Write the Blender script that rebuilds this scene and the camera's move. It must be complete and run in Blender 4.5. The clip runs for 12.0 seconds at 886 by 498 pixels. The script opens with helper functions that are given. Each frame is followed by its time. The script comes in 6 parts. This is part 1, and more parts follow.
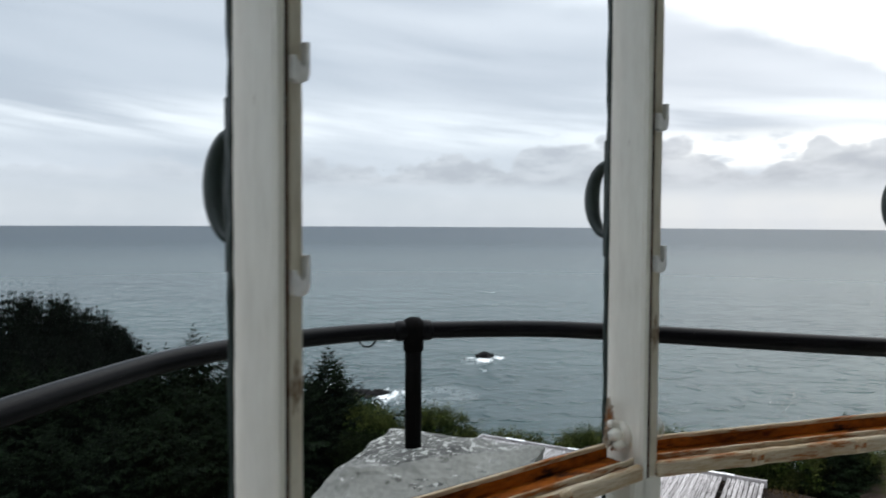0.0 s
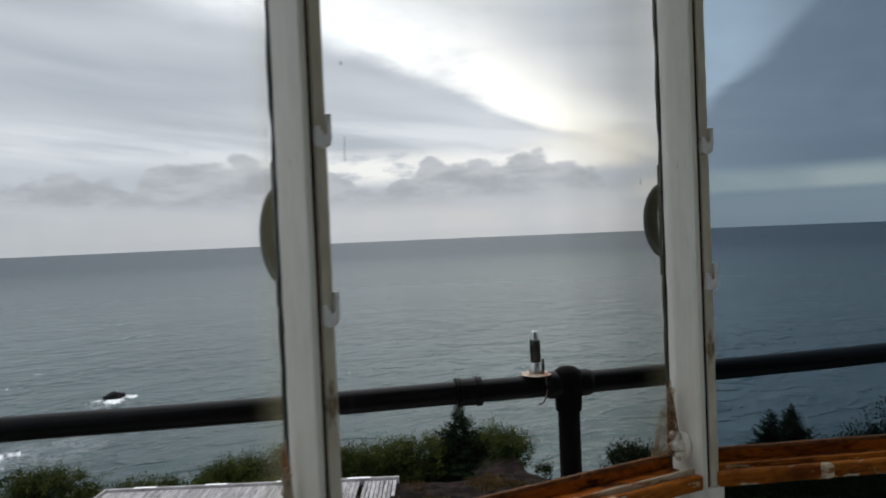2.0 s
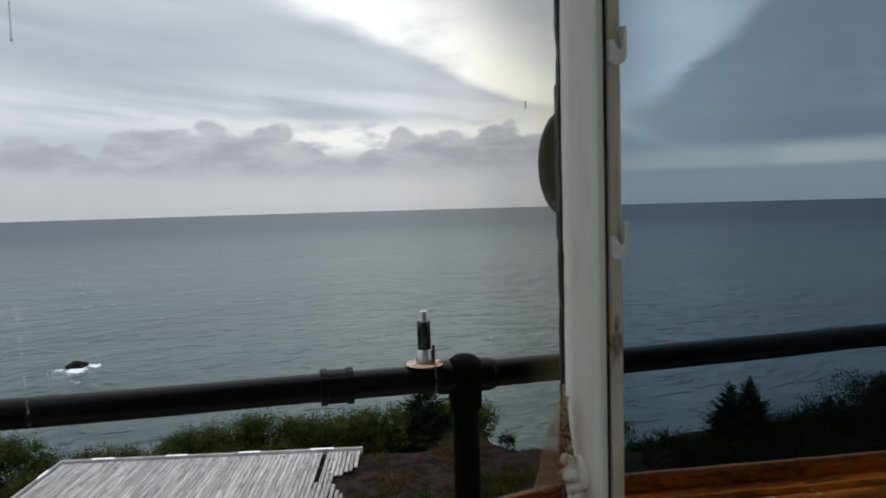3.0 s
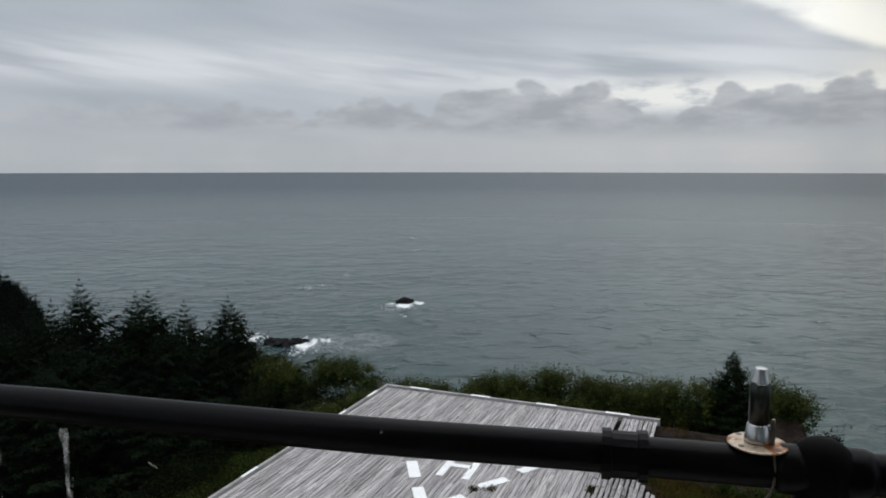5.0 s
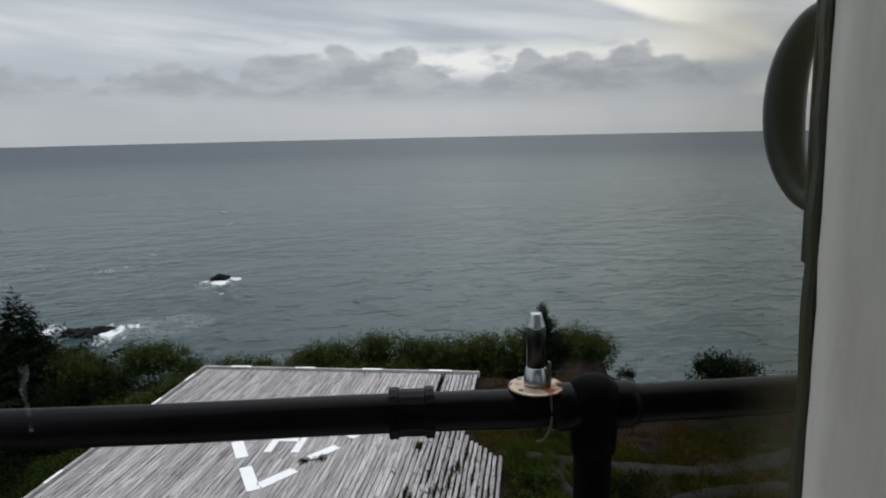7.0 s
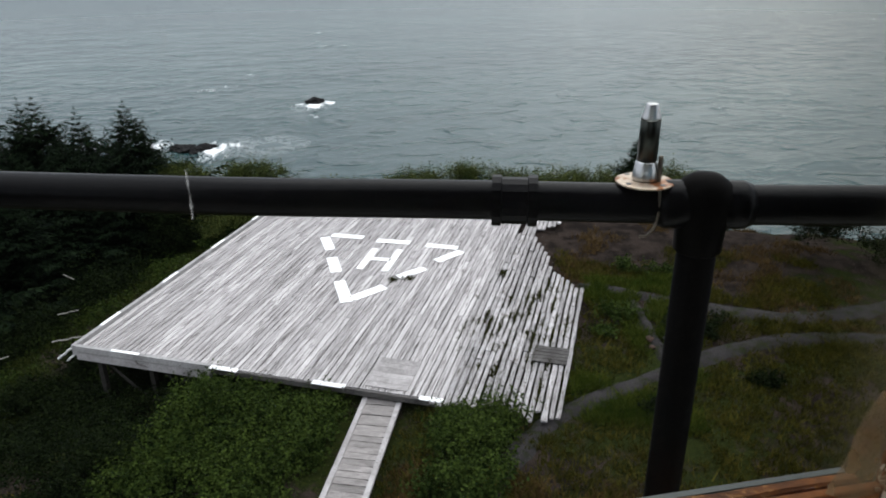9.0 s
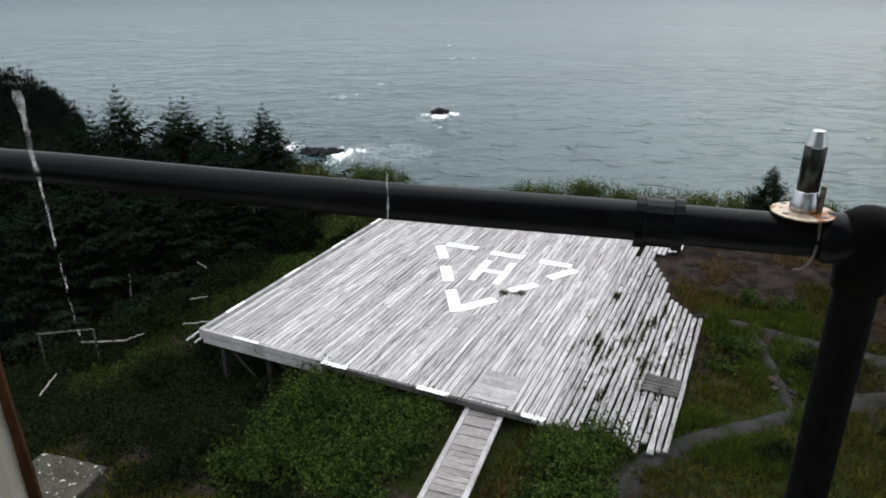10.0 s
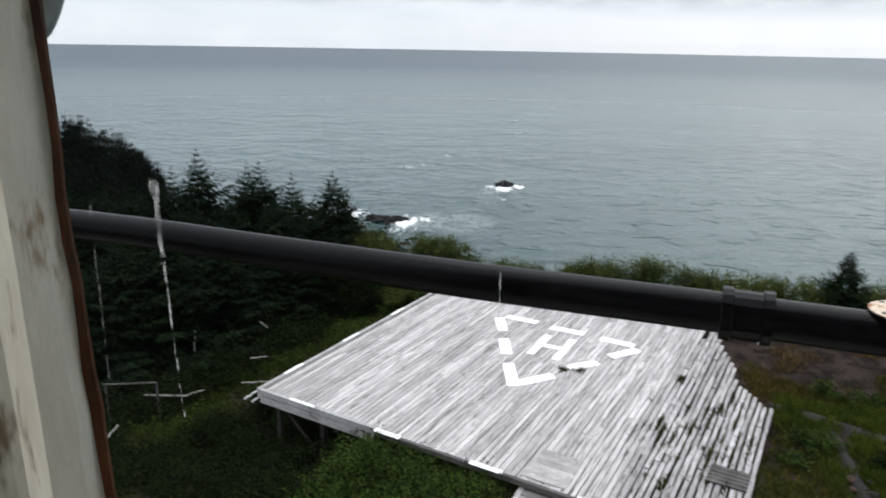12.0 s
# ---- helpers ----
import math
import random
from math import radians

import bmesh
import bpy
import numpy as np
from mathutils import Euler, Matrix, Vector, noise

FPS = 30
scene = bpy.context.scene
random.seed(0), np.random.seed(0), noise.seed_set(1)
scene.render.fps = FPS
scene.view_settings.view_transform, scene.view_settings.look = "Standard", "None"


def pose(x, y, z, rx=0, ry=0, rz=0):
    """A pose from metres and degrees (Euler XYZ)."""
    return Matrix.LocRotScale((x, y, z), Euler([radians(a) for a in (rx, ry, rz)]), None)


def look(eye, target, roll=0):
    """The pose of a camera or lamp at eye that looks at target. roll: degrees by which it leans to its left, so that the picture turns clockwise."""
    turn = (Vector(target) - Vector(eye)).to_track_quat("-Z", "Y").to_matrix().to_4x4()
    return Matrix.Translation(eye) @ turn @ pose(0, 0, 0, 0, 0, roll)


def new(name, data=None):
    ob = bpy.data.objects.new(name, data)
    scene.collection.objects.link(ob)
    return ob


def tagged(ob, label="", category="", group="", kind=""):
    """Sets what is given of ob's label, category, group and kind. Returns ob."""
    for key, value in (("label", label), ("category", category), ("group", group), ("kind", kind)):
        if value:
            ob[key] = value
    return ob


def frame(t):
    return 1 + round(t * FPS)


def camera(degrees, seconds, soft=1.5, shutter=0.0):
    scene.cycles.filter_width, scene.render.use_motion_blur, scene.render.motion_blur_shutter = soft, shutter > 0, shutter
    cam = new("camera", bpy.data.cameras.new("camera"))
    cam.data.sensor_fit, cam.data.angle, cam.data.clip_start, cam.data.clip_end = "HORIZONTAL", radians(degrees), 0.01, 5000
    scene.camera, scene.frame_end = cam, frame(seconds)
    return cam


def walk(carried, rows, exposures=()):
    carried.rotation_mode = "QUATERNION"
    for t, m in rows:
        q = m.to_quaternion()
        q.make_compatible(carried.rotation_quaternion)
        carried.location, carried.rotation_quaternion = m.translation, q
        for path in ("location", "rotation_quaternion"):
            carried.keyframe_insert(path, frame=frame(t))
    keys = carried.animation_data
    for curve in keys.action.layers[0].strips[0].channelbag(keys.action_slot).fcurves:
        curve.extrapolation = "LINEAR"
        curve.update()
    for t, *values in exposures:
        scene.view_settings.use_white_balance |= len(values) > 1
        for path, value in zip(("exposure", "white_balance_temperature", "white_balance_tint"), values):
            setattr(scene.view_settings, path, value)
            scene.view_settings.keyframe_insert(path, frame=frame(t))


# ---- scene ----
cam = camera(64.5, 12.0, soft=1.8, shutter=0.3)
PATH = [
    (0, (-0.013, -0.06, 11.957), (-0.004, 1.939, 11.878), 0.3),
    (0.5, (0.13, 0.025, 11.977), (0.304, 2.017, 11.946), -1.3),
    (1, (0.269, 0.093, 11.994), (0.735, 2.036, 11.898), -2.6),
    (1.5, (0.429, 0.291, 11.984), (1.1, 2.173, 11.911), -1.9),
    (2, (0.664, 0.416, 11.99), (1.637, 2.162, 11.945), -2.4),
    (2.5, (0.887, 0.532, 11.979), (1.816, 2.303, 11.983), -3.2),
    (3, (1.025, 0.633, 11.947), (2.067, 2.335, 11.818), -1.6),
    (3.4, (1.076, 0.868, 11.968), (1.792, 2.733, 11.884), 1.3),
    (3.5, (1.079, 0.895, 11.972), (1.778, 2.766, 11.864), 0.8),
    (3.7, (1.107, 0.938, 11.971), (1.716, 2.839, 11.839), 0.4),
    (5.3, (1.19, 1.002, 12.01), (1.407, 2.975, 11.771), 0.0),
    (5.5, (1.195, 1.027, 12.003), (1.42, 3.0, 11.767), 0.1),
    (6, (1.188, 1.04, 12.0), (1.413, 3.014, 11.768), 0.2),
    (6.5, (1.222, 1.027, 11.996), (1.755, 2.942, 11.781), -0.3),
    (6.7, (1.246, 1.02, 11.993), (1.939, 2.879, 11.737), -0.9),
    (8.3, (1.265, 1.003, 11.936), (1.942, 2.753, 11.246), -1.2),
    (8.5, (1.254, 1.004, 11.926), (1.823, 2.766, 11.17), -0.9),
    (9, (1.233, 1.02, 11.921), (1.666, 2.808, 11.138), -0.5),
    (9.5, (1.22, 1.029, 11.921), (1.479, 2.856, 11.15), -1.6),
    (10, (1.198, 1.02, 11.922), (1.317, 2.871, 11.174), 0.1),
    (10.5, (1.208, 1.013, 11.928), (1.377, 2.88, 11.231), 0.3),
    (11, (1.175, 1.019, 11.924), (1.278, 2.92, 11.312), 0.5),
    (11.5, (1.147, 1.034, 11.929), (1.273, 2.932, 11.314), 2.2),
    (12, (1.173, 1.028, 11.934), (1.121, 2.947, 11.373), 1.0),
]
EXPOSURE = [(0.0, 0.63), (0.5, 0.42), (1.0, 0.18), (1.5, 0.08), (2.0, 0.1), (2.5, 0.2), (3.0, 0.1), (3.5, -0.04), (5.5, -0.03), (6.0, -0.03), (6.5, -0.04), (8.3, 0.32), (8.5, 0.44), (9.0, 0.69), (10.0, 0.85), (12.0, 0.9)]
walk(cam, [(t, look(eye, aim, roll)) for t, eye, aim, roll in PATH], EXPOSURE)



# ---------------------------------------------------------------- light
world = bpy.data.worlds.new("overcast_sky")
scene.world = world
world.use_nodes = True


class Net:
    """Small helper to write node trees as formulas."""

    def __init__(self, tree):
        self.tree = tree
        tree.nodes.clear()

    def node(self, kind):
        return self.tree.nodes.new(kind)

    def link(self, a, b):
        self.tree.links.new(a, b)

    def put(self, socket, value):
        if isinstance(value, bpy.types.NodeSocket):
            self.link(value, socket)
        else:
            socket.default_value = value

    def math(self, op, a, b=0.0, c=0.0, clamp=False):
        n = self.node("ShaderNodeMath")
        n.operation, n.use_clamp = op, clamp
        for s, v in zip(n.inputs, (a, b, c)):
            self.put(s, v)
        return n.outputs[0]

    def step(self, v, lo, hi, a=0.0, b=1.0):
        n = self.node("ShaderNodeMapRange")
        n.interpolation_type = "SMOOTHSTEP"
        for s, x in zip(n.inputs[:5], (v, lo, hi, a, b)):
            self.put(s, x)
        return n.outputs[0]

    def noise(self, vector, scale, detail=3.0, rough=0.55, warp=0.0):
        n = self.node("ShaderNodeTexNoise")
        n.inputs["Scale"].default_value = scale
        n.inputs["Detail"].default_value = detail
        n.inputs["Roughness"].default_value = rough
        n.inputs["Distortion"].default_value = warp
        if vector is not None:
            self.link(vector, n.inputs["Vector"])
        return n.outputs[0]

    def mix(self, f, a, b):
        n = self.node("ShaderNodeMix")
        n.data_type = "RGBA"
        self.put(n.inputs[0], f)
        for s, v in ((n.inputs[6], a), (n.inputs[7], b)):
            self.put(s, (*v, 1.0) if isinstance(v, tuple) and len(v) == 3 else v)
        return n.outputs[2]

    def xyz(self, x, y, z=0.0):
        n = self.node("ShaderNodeCombineXYZ")
        for s, v in zip(n.inputs, (x, y, z)):
            self.put(s, v)
        return n.outputs[0]

    def split(self, v):
        n = self.node("ShaderNodeSeparateXYZ")
        self.link(v, n.inputs[0])
        return n.outputs

    def stretch(self, v, scale, turn=0.0):
        n = self.node("ShaderNodeMapping")
        n.inputs["Scale"].default_value = scale
        n.inputs["Rotation"].default_value = (0, 0, turn)
        self.link(v, n.inputs["Vector"])
        return n.outputs[0]


def build_sky():
    w = Net(world.node_tree)
    way = w.node("ShaderNodeTexCoord").outputs["Generated"]
    x, y, z = w.split(way)
    az = w.math("MULTIPLY", w.math("ARCTAN2", x, y), 57.2958)
    el = w.math("MULTIPLY", w.math("ARCSINE", z), 57.2958)
    flat = w.xyz(az, el)
    # high stratus: long streaks that sink to the right
    tilt = w.math("ADD", el, w.math("MULTIPLY", az, 0.12))
    streak = w.noise(w.xyz(w.math("MULTIPLY", az, 0.035), w.math("MULTIPLY", tilt, 0.30)), 1.0, 3.0, 0.5, 0.3)
    broad = w.noise(w.xyz(w.math("MULTIPLY", az, 0.03), w.math("MULTIPLY", tilt, 0.11), 4.0), 1.0, 2.0)
    tone = w.step(w.math("ADD", w.math("MULTIPLY", streak, 0.5), w.math("MULTIPLY", broad, 0.6)), 0.36, 0.78)
    grey = w.mix(tone, (0.44, 0.475, 0.525), (0.68, 0.705, 0.74))
    # brighter towards the zenith, as under any thick overcast
    grey = w.mix(w.step(el, 16.0, 70.0), grey, (1.55, 1.6, 1.68))
    # the light band under the stratus
    band = w.math("MULTIPLY", w.step(el, 5.0, 7.0), w.step(el, 11.0, 7.6))
    band = w.math("MULTIPLY", band, w.step(w.noise(w.xyz(w.math("MULTIPLY", az, 0.05), w.math("MULTIPLY", tilt, 0.45), 9.0), 1.0, 3.0), 0.33, 0.62))
    grey = w.mix(w.math("MULTIPLY", band, 0.85), grey, (0.84, 0.865, 0.885))
    # darker, bluer sheet high to the left
    lead = w.math("MULTIPLY", w.step(az, 4.0, -22.0), w.math("MULTIPLY", w.step(el, 7.5, 11.0), w.step(el, 30.0, 20.0)))
    grey = w.mix(w.math("MULTIPLY", lead, 0.45), grey, (0.37, 0.42, 0.48))
    # the break in the cloud through which the sun brightens
    rag = w.noise(w.xyz(w.math("MULTIPLY", az, 0.09), w.math("MULTIPLY", el, 0.22), 2.0), 1.0, 4.0, 0.6)
    above = w.math("SUBTRACT", el, w.math("SMOOTH_MIN", w.math("SUBTRACT", 21.9, w.math("MULTIPLY", az, 0.365)), 15.8, 2.0))
    above = w.math("ADD", above, w.math("MULTIPLY", w.math("SUBTRACT", rag, 0.5), 2.0))
    soft = w.step(az, 16.0, 34.0, 3.4, 0.7)
    gap = w.math("MULTIPLY", w.step(above, -0.3, soft), w.step(above, 9.0, 1.5, 0.35, 1.0))
    gap = w.math("MULTIPLY", gap, w.math("MULTIPLY", w.math("MULTIPLY", w.step(az, 2.0, 18.0), w.step(w.math("ADD", az, w.math("MINIMUM", w.math("SUBTRACT", el, 10.0), 4.5)), 45.0, 36.0, 0.25, 1.0)), w.math("MULTIPLY", w.step(az, 58.0, 48.0), w.step(el, 45.0, 24.0))))
    bright = w.mix(w.step(az, 20.0, 44.0), (1.35, 1.37, 1.36), (1.25, 1.2, 1.06))
    grey = w.mix(w.math("MULTIPLY", gap, w.step(rag, 0.25, 0.55, 0.5, 1.0)), grey, bright)
    warm = w.math("MULTIPLY", w.math("MULTIPLY", w.step(az, 33.0, 41.0), w.step(az, 47.0, 43.5)), w.math("MULTIPLY", w.step(el, 4.2, 5.4), w.step(el, 9.0, 6.2)))
    grey = w.mix(w.math("MULTIPLY", warm, 0.75), grey, (1.0, 0.93, 0.80))
    # darker sheet to the right of the break
    veil = w.noise(w.xyz(w.math("MULTIPLY", az, 0.08), w.math("MULTIPLY", el, 0.16), 6.0), 1.0, 4.0, 0.55, 0.6)
    sheet = w.math("MULTIPLY", w.step(az, 44.5, 51.0), w.math("MULTIPLY", w.step(el, 3.2, 4.6), w.step(el, 26.0, 13.0)))
    grey = w.mix(w.math("MULTIPLY", sheet, w.step(veil, 0.30, 0.60, 0.45, 0.9)), grey, w.mix(w.step(az, 48.0, 62.0), (0.60, 0.62, 0.66), (0.42, 0.45, 0.50)))
    # its bright upper side, along an edge that climbs to the right
    past = w.math("SUBTRACT", az, 45.6)
    brim = w.math("ADD", w.math("ADD", 6.1, w.math("MULTIPLY", past, 0.35)), w.math("MULTIPLY", w.math("MULTIPLY", past, past), 0.03))
    over = w.math("ADD", w.math("SUBTRACT", el, brim), w.math("MULTIPLY", w.math("SUBTRACT", veil, 0.5), 4.5))
    wedge = w.math("MULTIPLY", w.math("MULTIPLY", w.step(over, -0.5, 1.4), w.step(el, 27.0, 16.0)), w.math("MULTIPLY", w.step(az, 44.0, 50.5), w.step(az, 61.0, 51.0)))
    grey = w.mix(w.math("MULTIPLY", wedge, w.step(veil, 0.34, 0.62, 0.98, 0.8)), grey, (1.18, 1.19, 1.22))
    # bank of low cumulus along the horizon: heaps with lumpy tops
    def bulge(centre, half, tall):
        return w.math("MULTIPLY", w.step(w.math("ABSOLUTE", w.math("SUBTRACT", az, centre)), half, half * 0.35), tall)

    heaps = w.math("MAXIMUM", w.math("MAXIMUM", bulge(13.5, 11.0, 2.6), bulge(33.5, 10.5, 2.4)), w.math("MAXIMUM", bulge(1.0, 7.0, 1.5), bulge(-15.0, 14.0, 0.9)))
    cell = w.node("ShaderNodeTexVoronoi")
    cell.feature, cell.inputs["Smoothness"].default_value = "SMOOTH_F1", 0.35
    cell.inputs["Scale"].default_value, cell.inputs["Detail"].default_value = 1.0, 2.0
    w.link(w.xyz(w.math("MULTIPLY", az, 0.32), w.math("MULTIPLY", el, 0.46)), cell.inputs["Vector"])
    puffs = w.math("MULTIPLY", w.math("SUBTRACT", 0.45, cell.outputs["Distance"]), 2.0)
    curl = w.noise(w.xyz(w.math("MULTIPLY", az, 0.34), w.math("MULTIPLY", el, 0.62), 7.3), 1.0, 5.0, 0.60, 0.15)
    shade = w.noise(w.xyz(w.math("MULTIPLY", az, 0.22), w.math("MULTIPLY", el, 0.6), 5.0), 1.0, 4.0, 0.55)
    top = w.math("ADD", w.math("ADD", w.math("ADD", heaps, 4.6), puffs), w.math("MULTIPLY", w.math("SUBTRACT", curl, 0.5), 1.6))
    deep = w.math("SUBTRACT", top, el)
    bank = w.math("MULTIPLY", w.step(deep, -0.15, 0.55), w.step(el, 2.0, 3.5))
    bank = w.math("MULTIPLY", bank, w.math("MULTIPLY", w.step(az, -32.0, 2.0, 0.35, 1.0), w.step(az, 47.0, 41.0)))
    open_sky = w.math("MULTIPLY", w.math("MULTIPLY", w.step(el, 3.6, 5.0), w.step(el, 7.4, 5.6)), w.math("MULTIPLY", w.step(az, 6.0, 24.0), w.step(az, 45.0, 38.0)))
    grey = w.mix(w.math("MULTIPLY", w.math("MULTIPLY", open_sky, w.step(shade, 0.34, 0.54)), 0.85), grey, (1.08, 1.06, 1.0))
    fluff = w.mix(w.step(shade, 0.34, 0.68), (0.40, 0.415, 0.45), (0.545, 0.56, 0.59))
    fluff = w.mix(w.step(deep, 1.4, 0.0, 0.0, 0.30), fluff, (0.62, 0.635, 0.66))
    grey = w.mix(w.math("MULTIPLY", bank, 0.9), grey, fluff)
    # pale haze and rain low over the sea
    haze = w.mix(w.step(az, -5.0, 30.0), (0.53, 0.555, 0.585), (0.66, 0.66, 0.66))
    haze = w.mix(w.step(w.noise(w.xyz(w.math("MULTIPLY", az, 0.10), w.math("MULTIPLY", el, 0.15), 3.0), 1.0, 3.0), 0.4, 0.7), haze, (0.60, 0.615, 0.64))
    low = w.step(el, 3.4, 1.4)
    grey = w.mix(w.math("MULTIPLY", low, 0.9), grey, haze)
    right = w.math("MULTIPLY", w.step(az, 43.0, 49.0), w.math("MULTIPLY", w.step(el, 1.9, 2.5), w.step(el, 4.3, 3.0)))
    grey = w.mix(w.math("MULTIPLY", right, w.step(veil, 0.36, 0.6, 0.85, 0.5)), grey, (1.12, 1.04, 0.88))
    grey = w.mix(w.step(el, 0.55, 0.0, 0.0, 0.12), grey, (0.40, 0.42, 0.46))
    sky = w.node("ShaderNodeTexSky")
    sky.sky_type, sky.sun_disc, sky.sun_elevation, sky.sun_rotation = "NISHITA", False, radians(58), radians(32)
    clear = w.node("ShaderNodeBackground")
    w.link(sky.outputs[0], clear.inputs[0])
    clear.inputs[1].default_value = 0.06
    cloud = w.node("ShaderNodeBackground")
    cool = w.node("ShaderNodeMix")
    cool.data_type, cool.blend_type = "RGBA", "MULTIPLY"
    cool.inputs[0].default_value = 1.0
    w.link(grey, cool.inputs[6])
    cool.inputs[7].default_value = (1.0, 1.0, 1.03, 1)
    w.link(cool.outputs[2], cloud.inputs[0])
    cloud.inputs[1].default_value = 0.92
    both = w.node("ShaderNodeMixShader")
    both.inputs[0].default_value = 0.94
    w.link(clear.outputs[0], both.inputs[1])
    w.link(cloud.outputs[0], both.inputs[2])
    out = w.node("ShaderNodeOutputWorld")
    w.link(both.outputs[0], out.inputs[0])


build_sky()

sun_data = bpy.data.lights.new("sun", "SUN")
sun_data.energy, sun_data.angle, sun_data.color = 0.7, radians(60), (1.0, 0.97, 0.93)
sun = new("sun", sun_data)
sun.matrix_world = look((0, 0, 0), (-math.sin(radians(32)) * math.cos(radians(58)), -math.cos(radians(32)) * math.cos(radians(58)), -math.sin(radians(58))))


# ---------------------------------------------------------------- materials
def surface(name, a, b, rough=0.7, metal=0.0, coarse=1.0, fine=12.0, bump=0.3, depth=0.01, patch=None, patch_at=(0.55, 0.62), patch_scale=3.0, vary=0.0,
            island=0.0, stretch=(1, 1, 1), spec=0.5, patch_rough=None, own=False):
    """Two colours mixed at two scales, an optional sharp-edged patch colour, fine relief."""
    m = bpy.data.materials.new(name)
    m.use_nodes = True
    w = Net(m.node_tree)
    co = w.stretch(w.node("ShaderNodeTexCoord").outputs["Object"], stretch)
    if own:
        # a grain of its own for each board
        off = w.node("ShaderNodeVectorMath")
        w.link(co, off.inputs[0])
        jump = w.math("MULTIPLY", w.node("ShaderNodeObjectInfo").outputs["Random"], 90.0)
        w.link(w.xyz(jump, jump, jump), off.inputs[1])
        co = off.outputs[0]
    one = w.noise(co, coarse, 3.0)
    two = w.noise(co, fine, 4.0, 0.65)
    f = w.step(w.math("ADD", w.math("MULTIPLY", one, 0.55), w.math("MULTIPLY", two, 0.45)), 0.33, 0.67)
    colour = w.mix(f, a, b)
    bs = w.node("ShaderNodeBsdfPrincipled")
    bs.inputs["Roughness"].default_value = rough
    bs.inputs["Metallic"].default_value = metal
    bs.inputs["Specular IOR Level"].default_value = spec
    height = two
    if patch:
        edge = w.math("ADD", w.math("MULTIPLY", w.noise(co, patch_scale, 5.0, 0.65), 0.8), w.math("MULTIPLY", two, 0.2))
        spot = w.step(edge, *patch_at)
        colour = w.mix(spot, colour, patch)
        height = w.math("SUBTRACT", two, w.math("MULTIPLY", spot, 0.8))
        if patch_rough is not None:
            w.link(w.step(spot, 0, 1, rough, patch_rough), bs.inputs["Roughness"])
    if vary or island:
        src = w.node("ShaderNodeObjectInfo").outputs["Random"] if vary else w.node("ShaderNodeNewGeometry").outputs["Random Per Island"]
        k = vary or island
        hsv = w.node("ShaderNodeHueSaturation")
        w.link(colour, hsv.inputs["Color"])
        w.link(w.step(src, 0.0, 1.0, 1.0 - k, 1.0 + k), hsv.inputs["Value"])
        colour = hsv.outputs[0]
    w.link(colour, bs.inputs["Base Color"])
    if bump:
        bn = w.node("ShaderNodeBump")
        bn.inputs["Strength"].default_value, bn.inputs["Distance"].default_value = bump, depth
        w.link(height, bn.inputs["Height"])
        w.link(bn.outputs[0], bs.inputs["Normal"])
    w.link(bs.outputs[0], w.node("ShaderNodeOutputMaterial").inputs[0])
    return m


def leafy(name, a, b, island=0.35, glow=0.25):
    """Foliage: varied leaf by leaf, a little light passes through."""
    m = bpy.data.materials.new(name)
    m.use_nodes = True
    w = Net(m.node_tree)
    rnd = w.node("ShaderNodeNewGeometry").outputs["Random Per Island"]
    big = w.noise(w.node("ShaderNodeTexCoord").outputs["Object"], 0.45, 3.0)
    # half-metre blotches put lit tops and dark hollows into the leaf colour
    mid = w.noise(w.node("ShaderNodeTexCoord").outputs["Object"], 1.7, 3.0)
    f = w.math("MULTIPLY", rnd, w.math("ADD", 0.25, w.math("ADD", w.math("MULTIPLY", w.step(big, 0.35, 0.65), 0.45), w.math("MULTIPLY", w.step(mid, 0.36, 0.64), 0.65))))
    colour = w.mix(f, a, b)
    d = w.node("ShaderNodeBsdfPrincipled")
    d.inputs["Roughness"].default_value = 0.75
    d.inputs["Specular IOR Level"].default_value = 0.04
    w.link(colour, d.inputs["Base Color"])
    t = w.node("ShaderNodeBsdfTranslucent")
    w.link(colour, t.inputs[0])
    x = w.node("ShaderNodeMixShader")
    x.inputs[0].default_value = glow
    w.link(d.outputs[0], x.inputs[1])
    w.link(t.outputs[0], x.inputs[2])
    w.link(x.outputs[0], w.node("ShaderNodeOutputMaterial").inputs[0])
    return m


PAINT = surface("cream_paint", (0.72, 0.70, 0.615), (0.85, 0.835, 0.755), 0.5, coarse=5, fine=60, bump=0.25, depth=0.002, patch=(0.20, 0.11, 0.05), patch_at=(0.66, 0.71), patch_scale=19, stretch=(1, 1, 0.22))
STOP = surface("aged_paint", (0.47, 0.42, 0.31), (0.70, 0.665, 0.55), 0.55, coarse=6, fine=50, bump=0.3, depth=0.002, patch=(0.17, 0.11, 0.055), patch_at=(0.60, 0.68), patch_scale=18, stretch=(1, 1, 0.28))
WHITE = surface("thick_white_paint", (0.74, 0.74, 0.71), (0.84, 0.84, 0.82), 0.45, coarse=20, fine=120, bump=0.3, depth=0.002)
RUST = surface("orange_rust", (0.085, 0.019, 0.003), (0.45, 0.125, 0.011), 0.85, coarse=14, fine=95, bump=0.6, depth=0.003, patch=(0.045, 0.014, 0.006), patch_at=(0.54, 0.64), patch_scale=24, stretch=(0.45, 1, 1.4), spec=0.10)
FLAKE = surface("flaking_paint_on_rust", (0.40, 0.28, 0.15), (0.66, 0.58, 0.44), 0.65, coarse=16, fine=110, bump=0.8, depth=0.003, patch=(0.32, 0.10, 0.014), patch_at=(0.505, 0.61), patch_scale=34, stretch=(0.3, 1, 1.8), spec=0.2)
